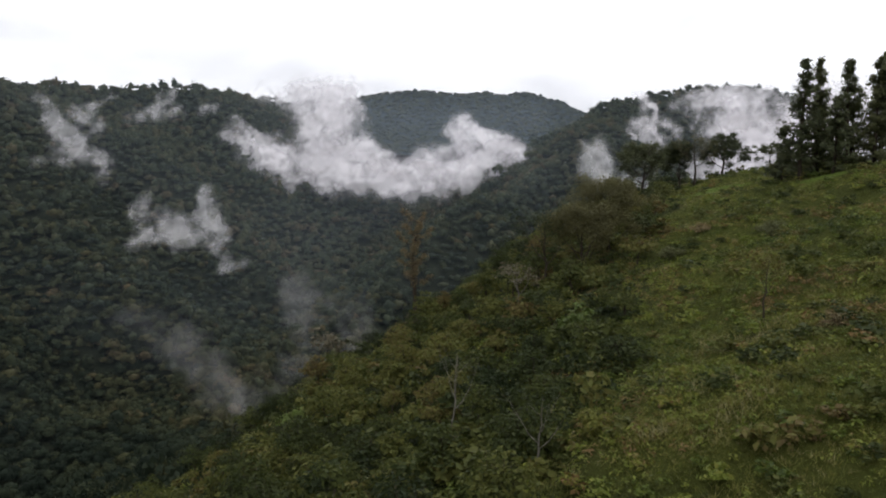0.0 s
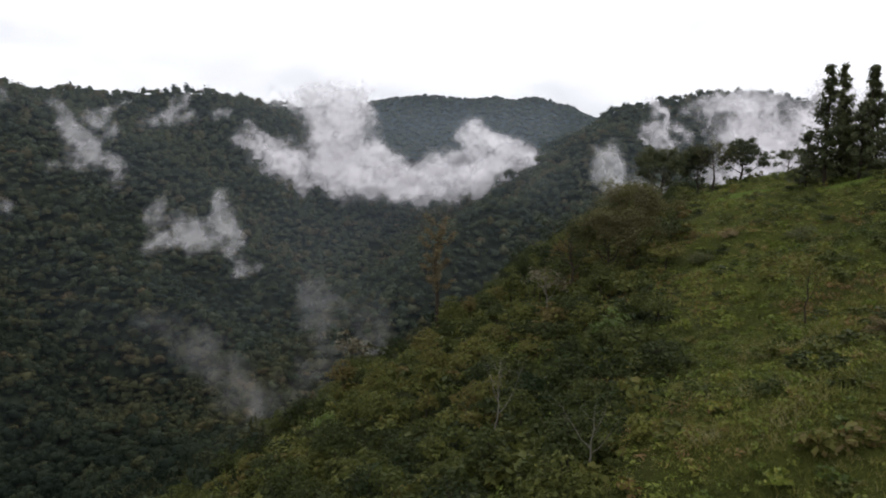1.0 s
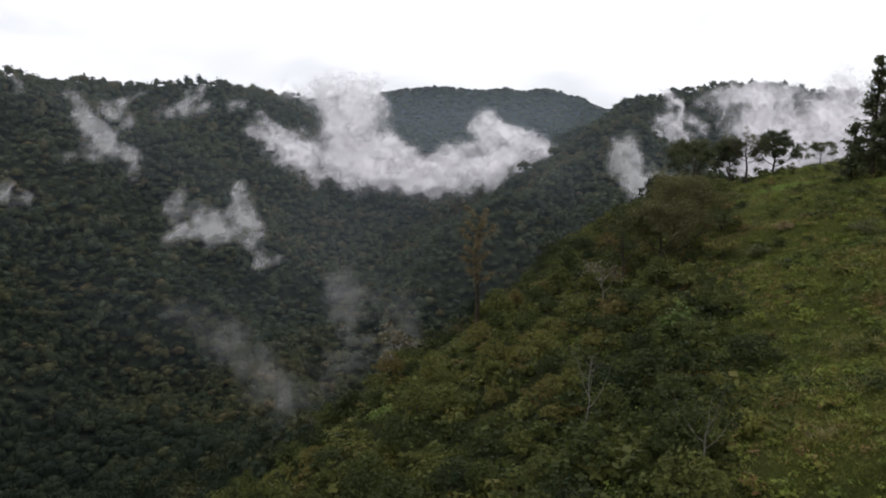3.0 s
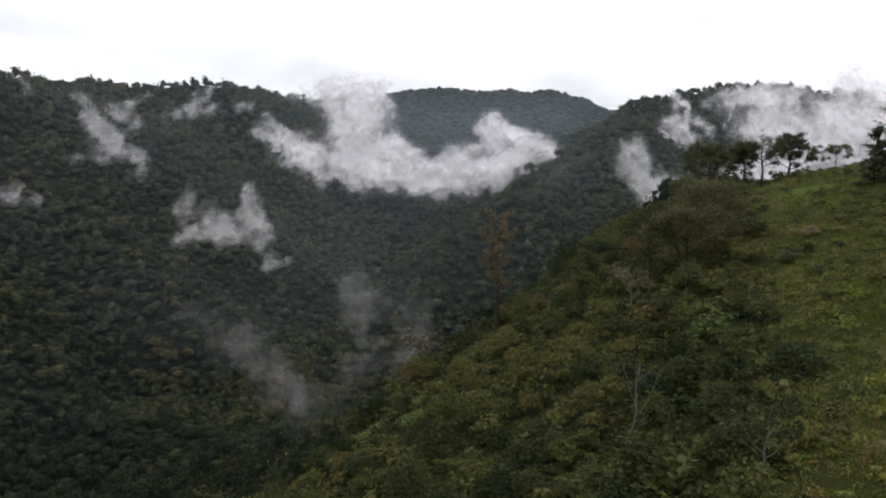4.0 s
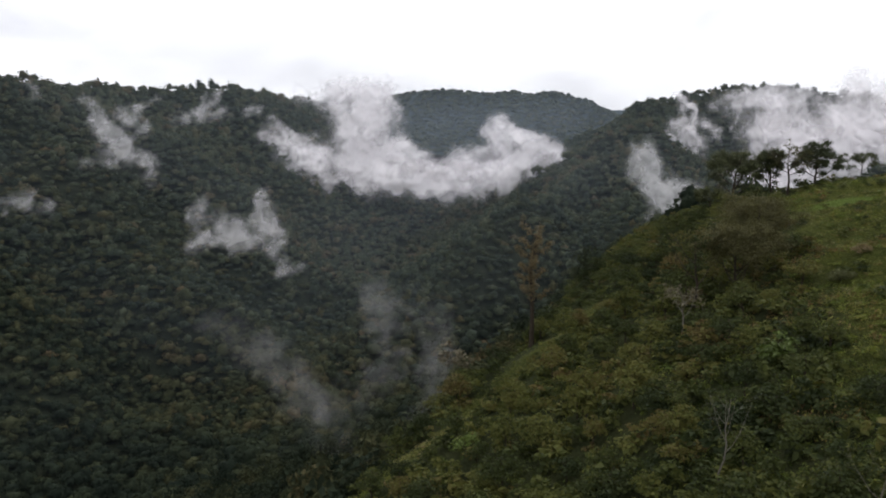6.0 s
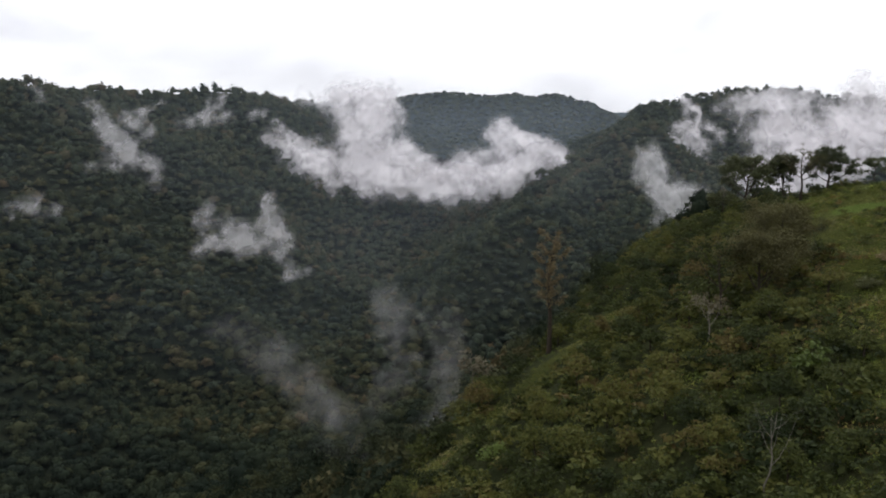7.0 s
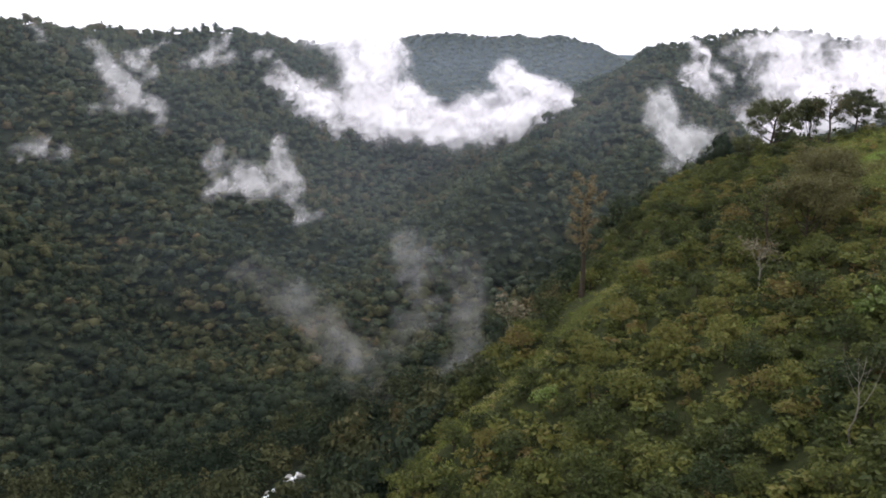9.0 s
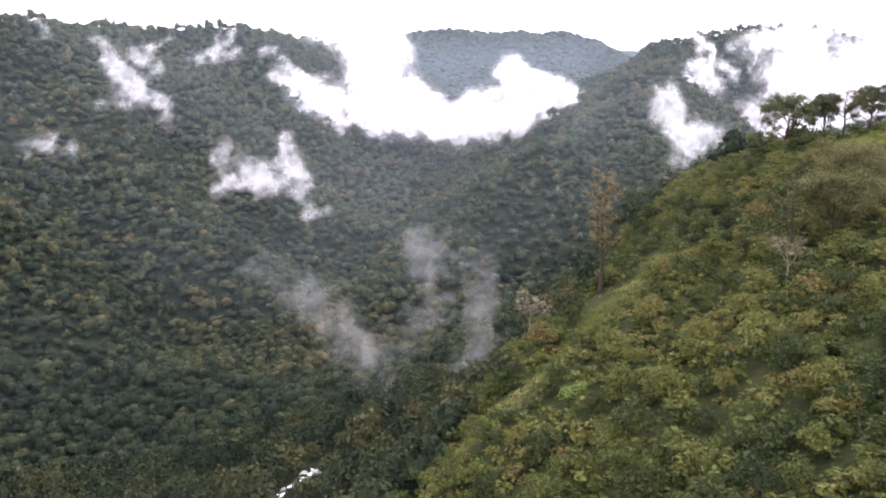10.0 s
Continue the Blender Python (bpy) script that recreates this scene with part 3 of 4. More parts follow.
# M_WALL again: all trees from 620 m carry haze in their colour
far = jittered(-520, 420, 620, 900, 6.2)
far = far[in_view(far) & facing(far)]
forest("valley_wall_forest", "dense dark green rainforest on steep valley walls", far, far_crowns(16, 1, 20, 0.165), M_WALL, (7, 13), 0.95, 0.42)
back = jittered(-320, 620, 900, 1140, 6.6)
back = back[in_view(back) & facing(back)]
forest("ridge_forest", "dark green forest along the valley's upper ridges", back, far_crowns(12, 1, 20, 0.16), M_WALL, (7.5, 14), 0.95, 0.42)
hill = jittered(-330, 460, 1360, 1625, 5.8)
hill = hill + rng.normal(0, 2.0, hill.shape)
forest("far_hill_forest", "forest on the distant hill, its green tinted blue for haze", hill, round_crowns(12), M_DISTANT, (11, 17), 0.5, 0.42, (-0.26, -0.12))

# ---- the near hillside: trees, shrubs and grass ----
def grounded(x, y, sink=0.15):
    return float(land(np.array([x]), np.array([y]))[0]) - sink


def below_strip(x, y):
    """The low growth beside the grassy strip along the slope's edge."""
    s = x + 24.9 - 0.66 * (y - 111)
    return (s > -2.5) & (s < 5.5) & (y > 92) & (y < 172)


shrub_kinds = [crown(rng, 1.0, rng.uniform(0.75, 1.1), 8, 80, 0.1, 0.5) for _ in range(10)]
spots = np.concatenate([jittered(-95, 120, 18, 135, 2.9), jittered(-60, 120, 135, 262, 3.8)])
spots = spots[near_hill(spots[:, 0] + 3, spots[:, 1]) & in_view(spots, 30)]
spots = np.concatenate([spots, jittered(-75, 75, -45, 18, 3.2), jittered(-50, 50, 20, 72, 3.4)])
spots = np.concatenate([spots, jittered(42, 92, 224, 236, 2.4)])
wooded = open_grass(spots[:, 0], spots[:, 1])
on_hill = spots[:, 1] < 260
spots, wooded = spots[on_hill], wooded[on_hill]
thicket = value_noise(spots[:, 0] / 8, spots[:, 1] / 8, 13.0)
keep = rng.uniform(0, 1, len(spots)) > np.clip(wooded, 0, 1) * np.clip(0.64 - 0.5 * thicket, 0.2, 0.95) + (wooded > 1.2)
spots, wooded = spots[keep], wooded[keep]
size = np.where(wooded > 0.5, rng.uniform(1.3, 3.6, len(spots)), rng.uniform(2.2, 4.4, len(spots)))
clear = np.hypot(spots[:, 0] + 9 - 0.18 * (spots[:, 1] - 143), (spots[:, 1] - 147) / 3.5) > 3.4
spots, wooded, size = spots[clear], wooded[clear], size[clear]
size = np.where(below_strip(spots[:, 0], spots[:, 1]), size * 0.4, size)
ground_z = land(spots[:, 0], spots[:, 1])
v, t, c = scatter(shrub_kinds, np.stack([spots[:, 0], spots[:, 1], ground_z - 0.2], 1), np.stack([size, size, size * rng.uniform(0.6, 1.1, len(spots)) * np.where(wooded > 0.5, 0.75, 1.0)], 1),
                  rng.uniform(0, 6.28, len(spots)), np.clip(0.45 + 0.16 * rng.normal(0, 1, len(spots)) + 0.3 * value_noise(spots[:, 0] / 11, spots[:, 1] / 11, 21.0), 0, 1), rng.integers(0, 10, len(spots)))
herb_kinds = []
for _ in range(6):
    d = rng.normal(0, 1, (24, 3))
    d[:, 2] = np.abs(d[:, 2]) + 0.2
    d /= np.linalg.norm(d, axis=1)[:, None]
    herb_kinds.append(leaves(rng, d * (0.5, 0.5, 0.42) * rng.uniform(0.35, 1.1, (24, 1)), d, 0.085, 0.3, 2.2))
tagged(new("undergrowth", mesh_from("undergrowth", v, t, M_NEAR, c, True)), "dense olive green shrubs and saplings covering the hillside", "undergrowth", kind="stuff")

blades_at = np.concatenate([jittered(0, 60, 22, 85, 0.40), jittered(-45, 120, 85, 240, 0.85), jittered(-45, 25, 90, 172, 0.6)])
g = open_grass(blades_at[:, 0], blades_at[:, 1])
blades_at = blades_at[(g > 0.25) & (g < 1.3) & in_view(blades_at, 40) & (rng.uniform(0, 1, len(g)) < np.clip(90 / blades_at[:, 1], 0.3, 1))]
tufts = []
for _ in range(6):
    n = 10
    a, lean = rng.uniform(0, 6.28, n), rng.uniform(0.4, 1.3, n)
    h = rng.uniform(0.5, 1.0, n)
    root = rng.normal(0, 0.12, (n, 2))
    tip = root + np.stack([np.cos(a), np.sin(a)], 1) * (lean * h)[:, None]
    wide = np.stack([-np.sin(a), np.cos(a)], 1) * 0.035
    tv = np.concatenate([np.c_[root - wide, np.zeros(n)], np.c_[root + wide, np.zeros(n)], np.c_[tip, h]])
    tufts.append((tv, np.stack([np.arange(n), np.arange(n) + n, np.arange(n) + 2 * n], 1)))
n = len(blades_at)
tall = rng.uniform(0.22, 0.62, n) * (1 + 0.5 * value_noise(blades_at[:, 0] / 3, blades_at[:, 1] / 3, 8.0))
v, t, c = scatter(tufts, np.c_[blades_at, land(blades_at[:, 0], blades_at[:, 1]) - 0.05], np.stack([tall * 1.2, tall * 1.2, tall], 1), rng.uniform(0, 6.28, n),
                  np.clip(0.42 + 0.42 * value_noise(blades_at[:, 0] / 8, blades_at[:, 1] / 8, 2.0) + 0.30 * value_noise(blades_at[:, 0] / 2.2, blades_at[:, 1] / 2.2, 4.0) + 0.10 * rng.normal(0, 1, n), 0, 1), rng.integers(0, 6, n))
tagged(new("grass", mesh_from("grass", v, t, M_GRASS, c)), "rough yellow-green grass on the open hillside", "grass", kind="stuff")

herbs = np.concatenate([jittered(0, 70, 22, 100, 0.95), jittered(10, 120, 100, 236, 1.5), jittered(-60, 45, 22, 110, 2.0), jittered(-45, 40, 110, 178, 2.4)])
g = open_grass(herbs[:, 0], herbs[:, 1])
patch = value_noise(herbs[:, 0] / 6, herbs[:, 1] / 6, 7.0)
herbs = herbs[~((g > 0.45) & (herbs[:, 1] > 112) & below_strip(herbs[:, 0], herbs[:, 1])) & near_hill(herbs[:, 0] + 10, herbs[:, 1]) & (g < 1.25) & in_view(herbs, 40) & (rng.uniform(0, 1, len(g)) < np.clip(0.62 + 0.6 * patch + 0.7 * ((g > 0.01) & (g < 0.6)), np.where(g < 0.3, 0.75, 0.2), 1) * np.clip(100 / herbs[:, 1], 0.3, 1))]
n = len(herbs)
wide = rng.uniform(0.6, 2.1, n)
v, t, c = scatter(herb_kinds, np.c_[herbs, land(herbs[:, 0], herbs[:, 1]) - 0.05], np.stack([wide, wide, wide * rng.uniform(0.6, 1.2, n)], 1), rng.uniform(0, 6.28, n),
                  np.clip(0.42 + 0.6 * value_noise(herbs[:, 0] / 6, herbs[:, 1] / 6, 5.0) + 0.25 * value_noise(herbs[:, 0] / 1.8, herbs[:, 1] / 1.8, 15.0) + 0.14 * rng.normal(0, 1, n), 0, 1), rng.integers(0, 6, n))
tagged(new("herbs", mesh_from("herbs", v, t, M_HERB, c)), "ferns, herbs and low bushes among the rough grass", "herbs", kind="stuff")

low = np.concatenate([jittered(6, 70, 26, 100, 2.7), jittered(14, 110, 100, 228, 3.6)])
g = open_grass(low[:, 0], low[:, 1])
clump = value_noise(low[:, 0] / 7, low[:, 1] / 7, 17.0)
low = low[(g > 0.12) & (g < 1.25) & in_view(low, 30) & (rng.uniform(0, 1, len(g)) < 0.5 + 0.55 * clump) & ~((low[:, 1] > 112) & below_strip(low[:, 0], low[:, 1]))]
n = len(low)
wide = rng.uniform(0.9, 2.5, n)
v, t, c = scatter(shrub_kinds, np.c_[low, land(low[:, 0], low[:, 1]) - 0.15], np.stack([wide, wide, wide * rng.uniform(0.45, 0.85, n)], 1), rng.uniform(0, 6.28, n),
                  np.clip(0.34 + 0.35 * value_noise(low[:, 0] / 9, low[:, 1] / 9, 27.0) + 0.15 * rng.normal(0, 1, n), 0, 1), rng.integers(0, 10, n))
tagged(new("low_bushes", mesh_from("low_bushes", v, t, M_HERB, c)), "low leafy green and rusty bushes scattered through the grass", "bushes", kind="stuff")

# ---- trees that stand out on the hillside ----
def tuft_crown(tips, count, reach, size, rise=0.3, droop=0.25):
    """Loose leaf sprays round the tips of branches."""
    mid = np.repeat(tips, count, 0)
    d = rng.normal(0, 1, mid.shape)
    d[:, 2] = d[:, 2] * 0.6 + rise
    d /= np.linalg.norm(d, axis=1)[:, None] + 1e-9
    return leaves(rng, mid + d * reach * rng.uniform(0.25, 1.0, (len(mid), 1)), d, size, droop)


def arrays_mesh(name, va, mat, tone=0.5):
    return mesh_from(name, va[0], va[1], mat, np.full(len(va[0]), tone), True)


def tree(name, label, x, y, trunk, arms, leaf, bark, mat, turn=0.0, tone=0.5, leaf_name="crown", group=""):
    """A tree: its trunk with limbs, and its crown."""
    ob = thing(name, pose(x, y, grounded(x, y), 0, 0, turn), label, "tree", group)
    stem = part("trunk", arrays_mesh("trunk", trunk, bark), ob)
    for arm in arms:
        part("limb", arrays_mesh("limb", arm, bark), stem)
    if leaf is not None:
        part(leaf_name, arrays_mesh(leaf_name, leaf, mat, tone), ob)
    return ob


def conifer(x, y, height, width, label, thin=0.3, tone=0.6):
    """A conifer with tiers of drooping boughs, each bough a plume of dark needles."""
    k = np.linspace(0, 1, 8)
    trunk = [tube(np.stack([0.25 * np.sin(5 * k), 0.2 * np.sin(4 * k + 1), -0.5 + k * (height + 0.2)], 1), 0.34 * (1.05 - k) * height / 18 + 0.03, 7)]
    plumes = []
    tiers = int(height * 1.55)
    for n in range(tiers):
        h = 0.10 + 0.88 * n / tiers
        reach = width * 0.5 * min(1.0, 1.05 * (1 - h) ** 0.85 + 0.05) * rng.uniform(0.72, 1.12)
        for b in range(rng.integers(4, 7)):
            if rng.uniform() < thin:
                continue
            a = rng.uniform(0, 6.28)
            q = np.linspace(0, 1, 5)
            r = reach * rng.uniform(0.65, 1.1)
            arm = np.stack([np.cos(a) * r * q, np.sin(a) * r * q, h * height - 0.22 * r * q + 0.30 * r * q**3], 1)
            trunk.append(tube(arm, 0.07 * (1.1 - q) * (1.2 - h), 4))
            s = rng.uniform(0.15, 1.0, 30)
            mid = np.stack([np.interp(s, q, arm[:, j]) for j in range(3)], 1) + rng.normal(0, 0.22, (30, 3))
            out = np.stack([np.cos(a) + 0 * s, np.sin(a) + 0 * s, 0.7 + 0 * s], 1)
            plumes.append(leaves(rng, mid, out, 0.36, 0.3, 2.0))
    return tree("conifer", label, x, y, join(*trunk), [], join(*plumes), M_BARK, M_DARK, rng.uniform(0, 360), tone, "needles", "conifers on the hilltop")


conifer(62.4, 143, 21.3, 10.5, "tall dark green conifer in the hilltop stand")
conifer(66.6, 147, 21.2, 10.0, "tall slender dark conifer on the hilltop")
conifer(70.4, 144, 19.4, 9.0, "tall thin-crowned conifer with visible grey trunk", 0.45, 0.7)
conifer(74.6, 142, 19.0, 11.0, "broad dark conifer in the hilltop stand")
conifer(80.0, 150, 20.5, 11.0, "tall dark conifer behind the hilltop stand")
conifer(69.0, 151, 15.0, 11.5, "low spreading dark conifer among taller ones")
conifer(66.6, 139.5, 13.5, 12.0, "broad dark conifer filling the front of the stand")
conifer(73.0, 147, 16.5, 11.0, "dark full-crowned conifer in the hilltop stand")
conifer(78.5, 140, 20.0, 9.5, "tall dark conifer at the end of the stand")
conifer(61.8, 149, 10.5, 8.5, "young bushy conifer at the edge of the stand")
conifer(100.5, 213, 16.5, 7.0, "lone dark conifer on the far hill brow")
conifer(106.0, 214, 15.0, 7.5, "dark conifer at the end of the hill brow")


def spread_tree(name, label, x, y, height, spread, radius, bark, mat, count=7, start=0.35, per=14, reach=1.0, size=0.4, flat=0.8, twigs=3, bend=0.25, tone=0.5, leaf_name="crown", group="", seed=1):
    global rng
    kept, rng = rng, np.random.default_rng(seed)
    trunk, arms, tips = limbs(rng, height, spread, radius, count, start, bend, twigs, 5, flat)
    leaf = tuft_crown(tips[1:] if len(tips) > 1 else tips, per, reach, size) if per else None
    ob = tree(name, label, x, y, trunk, arms, leaf, bark, mat, 0.0, tone, leaf_name, group)
    rng = kept
    return ob


BROW = "trees along the hill brow"
spread_tree("umbrella_tree", "dark umbrella-shaped tree standing on the hill brow", 56.0, 229, 15.0, 8.0, 0.4, M_BARK, M_DARK, 15, 0.22, 200, 1.9, 0.30, 0.55, group=BROW, seed=3)
spread_tree("columnar_tree", "narrow dark leafy tree on the hill brow", 65.7, 227, 12.5, 3.4, 0.25, M_BARK, M_DARK, 13, 0.08, 130, 1.3, 0.28, 0.9, group=BROW, seed=4)
spread_tree("flat_topped_tree", "nearly leafless flat-topped tree with spreading bare branches", 68.3, 222, 13.4, 6.8, 0.32, M_BARK, M_BROWN, 12, 0.45, 26, 0.9, 0.2, 0.7, 6, group=BROW, seed=5)
spread_tree("dark_broadleaf_tree", "low dense dark tree with drooping side boughs", 77.5, 227, 11.0, 6.4, 0.3, M_BARK, M_DARK, 12, 0.18, 190, 1.5, 0.30, 0.45, group=BROW, seed=6)
spread_tree("layered_tree", "small flat-layered tree on the hill brow", 92.5, 232, 9.0, 5.4, 0.18, M_BARK, M_DARK, 9, 0.45, 70, 1.0, 0.24, 0.5, group=BROW, seed=7)
spread_tree("small_brow_tree", "small dark tree at the slope's end", 33.0, 214, 5.0, 2.6, 0.14, M_BARK, M_DARK, 6, 0.3, 16, 0.7, 0.34, 0.6, group=BROW, seed=8)
spread_tree("low_brow_tree", "low dark spreading tree below the brow", 50.0, 229, 6.5, 6.0, 0.2, M_BARK, M_DARK, 9, 0.2, 50, 1.3, 0.45, 0.5, group=BROW, seed=9)

spread_tree("brown_tree", "tall soft-crowned tree with olive brown fine foliage", 20.5, 119, 9.8, 4.8, 0.22, M_BARK, M_BROWN, 16, 0.08, 230, 1.8, 0.18, 0.8, tone=0.62, seed=10)
spread_tree("brown_tree", "round-crowned tree with olive brown fine foliage", 25.5, 124, 11.2, 4.8, 0.22, M_BARK, M_BROWN, 16, 0.08, 230, 1.8, 0.18, 0.8, tone=0.62, seed=11)
spread_tree("sparse_tree", "thin dark-limbed tree with few olive leaves", 15.2, 120, 11.5, 5.0, 0.22, M_BARK, M_NEAR, 9, 0.3, 22, 1.0, 0.2, 0.8, 5, seed=12)
spread_tree("pale_barked_tree", "small forked tree with pale bark and sparse leaves", 5.8, 48.6, 6.0, 2.3, 0.075, M_PALEBARK, M_NEAR, 6, 0.32, 16, 0.6, 0.2, 1.0, 3, 0.15, 0.62, seed=13)
spread_tree("leafless_sapling", "bare dead sapling with upright grey-brown twigs", 0.8, 61.6, 8.0, 2.2, 0.08, M_PALEBARK, M_NEAR, 7, 0.4, 0, 0.5, 0.2, 1.0, 4, 0.15, seed=14)
spread_tree("pinkish_tree", "small tree with pale pinkish withered twigs", 10.2, 108, 7.0, 3.4, 0.13, M_PALEBARK, M_PALE, 8, 0.4, 9, 0.7, 0.24, 0.7, 4, seed=15)
spread_tree("pale_hung_tree", "slender tree hung with pale drooping creepers", -20.5, 139, 10.5, 2.8, 0.16, M_PALEBARK, M_PALE, 7, 0.45, 12, 1.0, 0.42, 0.6, seed=16)
spread_tree("thin_tree", "slender dark sapling with a thin crown", 26.5, 66, 5.6, 1.6, 0.08, M_BARK, M_NEAR, 6, 0.4, 10, 0.5, 0.2, 1.0, seed=17)
spread_tree("emergent_tree", "tall spindly tree rising above the spur's skyline", 50, 746, 20, 4.5, 0.45, M_BARK, M_DARK, 9, 0.5, 30, 1.8, 0.8, 0.7, seed=18)
spread_tree("emergent_tree", "broad dark tree on top of the wooded knob", 84, 786, 12, 7.0, 0.5, M_BARK, M_DARK, 8, 0.5, 30, 2.8, 1.1, 0.6, seed=19)
spread_tree("emergent_tree", "large dark tree standing out on the ridge line", -314, 797, 11, 6.0, 0.5, M_BARK, M_DARK, 8, 0.5, 30, 2.8, 1.1, 0.6, seed=20)


def dead_tree(x, y, height):
    """A tall dead trunk with a broken, twisted top, overgrown with rusty epiphytes."""
    r = np.random.default_rng(21)
    k = np.linspace(0, 1, 12)
    line = np.stack([0.5 * np.sin(k * 7) * k + 1.3 * np.maximum(k - 0.6, 0) ** 1.2 * 2.2, 0.3 * np.cos(k * 6) * k, -0.6 + k * (height + 0.6)], 1)
    pieces, spots = [tube(line, 0.5 * (1.06 - 0.80 * k), 8)], []
    for n in range(15):
        t = 0.44 + 0.56 * n / 15
        root = np.array([np.interp(t, k, line[:, j]) for j in range(3)])
        a = n * 2.5 + r.uniform(-0.4, 0.4)
        long = r.uniform(1.6, 3.7) * (1.0 if t < 0.85 else 1.1)
        q = np.linspace(0, 1, 5)
        arm = root + np.stack([np.cos(a) * long * q, np.sin(a) * long * q, long * (0.15 + 0.65 * t) * q**1.6], 1) + r.normal(0, 0.12, (5, 3)) * q[:, None]
        pieces.append(tube(arm, 0.13 * (1.1 - 0.8 * q), 5))
        for _ in range(3):
            b = arm[r.integers(1, 5)]
            pieces.append(tube([b, b + r.normal(0, 0.4, 3) + (0, 0, 0.35), b + r.normal(0, 0.5, 3) + (0, 0, 0.7)], [0.05, 0.035, 0.015], 4))
        spots += [arm[2], arm[3], arm[4], root]
    ob = thing("dead_tree", pose(x, y, grounded(x, y)), "tall dead mossy tree trunk overgrown with rusty epiphytes", "tree")
    part("trunk", arrays_mesh("trunk", join(*pieces), M_BARK), ob)
    part("epiphyte_growth", arrays_mesh("epiphyte_growth", tuft_crown(np.array(spots), 56, 0.95, 0.24), M_RUST), ob, "rusty brown hanging epiphytes")
    return ob


dead_tree(-5.6, 156, 22.5)


def bush(name, label, x, y, width, height, mat, size=0.3, seed=1, tone=0.5):
    r = np.random.default_rng(seed)
    ob = thing(name, pose(x, y, grounded(x, y, 0.3), 0, 0, 40 * seed), label, "bush")
    stem, arms, tips = limbs(r, height * 0.7, width * 0.35, 0.07, 5, 0.15, 0.2, 1)
    part("stems", arrays_mesh("stems", join(stem, *arms), M_BARK), ob)
    part("foliage", arrays_mesh("foliage", crown(r, width, height, 14, 520, size * 0.6), mat, tone), ob)
    return ob


bush("bright_bush", "bright light green bush among darker trees", -18.7, 97.6, 4.6, 3.8, M_BRIGHT, 0.34, 31)
bush("large_leaved_bush", "fresh green bush with large glossy leaves", 14.8, 87.5, 5.2, 4.2, M_BRIGHT, 0.5, 32, 0.2)
bush("reddish_bush", "rust-coloured bush on the grassy slope", 36.6, 116, 3.4, 2.4, M_RUST, 0.26, 33)
bush("reddish_bush", "small orange-brown withered shrub in the grass", 28.5, 58, 2.3, 2.0, M_RUST, 0.18, 34)
bush("pale_bush", "pale yellowish broad-leaved sapling thicket", 9.8, 52, 2.6, 2.8, M_GRASS, 0.26, 35, 0.75)
bush("dark_bush", "dark green rounded bush on the slope", 40.5, 100, 4.6, 3.2, M_DARK, 0.3, 36, 0.8)
bush("dark_bush", "dark blue-green bush below the turf", 30.5, 108, 4.4, 3.0, M_DARK, 0.34, 37, 0.9)

# the hillside's own trees, nearest stretch as single trees
KINDS = []
for n in range(9):
    w, h = rng.uniform(4.2, 6.6), rng.uniform(3.4, 5.2)
    trunk, arms, tips = limbs(rng, h * 1.05, w * 0.4, rng.uniform(0.09, 0.15), 5, 0.3, 0.25, 1, 4)
    leaf = crown(rng, w, h, 22, 700, 0.21, 0.42)
    leaf = (leaf[0] + (0, 0, h * 0.28), leaf[1])
    KINDS.append((join(trunk, *arms), leaf))
LOOKS = ["broad-crowned olive green tree on the wooded slope", "leafy dark green tree on the wooded slope", "low yellow-green tree with layered foliage"]
models = []
stand = jittered(-75, 70, 30, 215, 5.6)
open_here = open_grass(stand[:, 0], stand[:, 1])
stand = stand[near_hill(stand[:, 0] + 4, stand[:, 1]) & in_view(stand, 10) & (open_here < 0.45) & ~below_strip(stand[:, 0], stand[:, 1]) & (rng.uniform(0, 1, len(stand)) < 0.9)]
stand = stand[np.argsort(np.hypot(stand[:, 0] + 8, stand[:, 1] - 60))]
avoid = np.array([(5.8, 48.6), (0.8, 61.6), (-18.7, 97.6), (14.8, 87.5), (9.8, 52), (10.2, 108), (-5.6, 156), (-6.5, 151), (-8, 146), (-9, 141), (-10, 136), (20.5, 119), (16, 121)])
stand = stand[(np.hypot(stand[:, None, 0] - avoid[None, :, 0], stand[:, None, 1] - avoid[None, :, 1] + 1.5) > 3.2).all(1)]
single, rest = stand[:290], stand[290:]
for n, (x, y) in enumerate(single):
    k, s = n % 9, rng.uniform(0.62, 1.2)
    m = pose(x, y, grounded(x, y), 0, 0, rng.uniform(0, 360)) @ Matrix.Diagonal((s, s, s * rng.uniform(0.8, 1.15), 1))
    if n < 9:
        trunk, leaf = KINDS[k]
        ob = thing("hillside_tree", m, LOOKS[k % 3], "tree", "trees on the near hillside")
        part("trunk", arrays_mesh("trunk", trunk, M_BARK), ob)
        part("crown", arrays_mesh("crown", leaf, M_NEAR, (0.5, 0.34, 0.62)[k % 3]), ob)
        models.append(ob)
    else:
        ob = copy_thing(models[k], m)
        ob.matrix_basis = m
if len(rest):
    s = rng.uniform(0.62, 1.2, len(rest))
    v, t, c = scatter([join(*kind) for kind in KINDS], np.c_[rest, land(rest[:, 0], rest[:, 1])], np.stack([s, s, s], 1), rng.uniform(0, 6.28, len(rest)),
                      np.clip(0.48 + 0.16 * rng.normal(0, 1, len(rest)), 0, 1), rng.integers(0, 9, len(rest)))
    tagged(new("hillside_wood", mesh_from("hillside_wood", v, t, M_NEAR, c)), "green trees further along the wooded slope", "wood", kind="stuff")


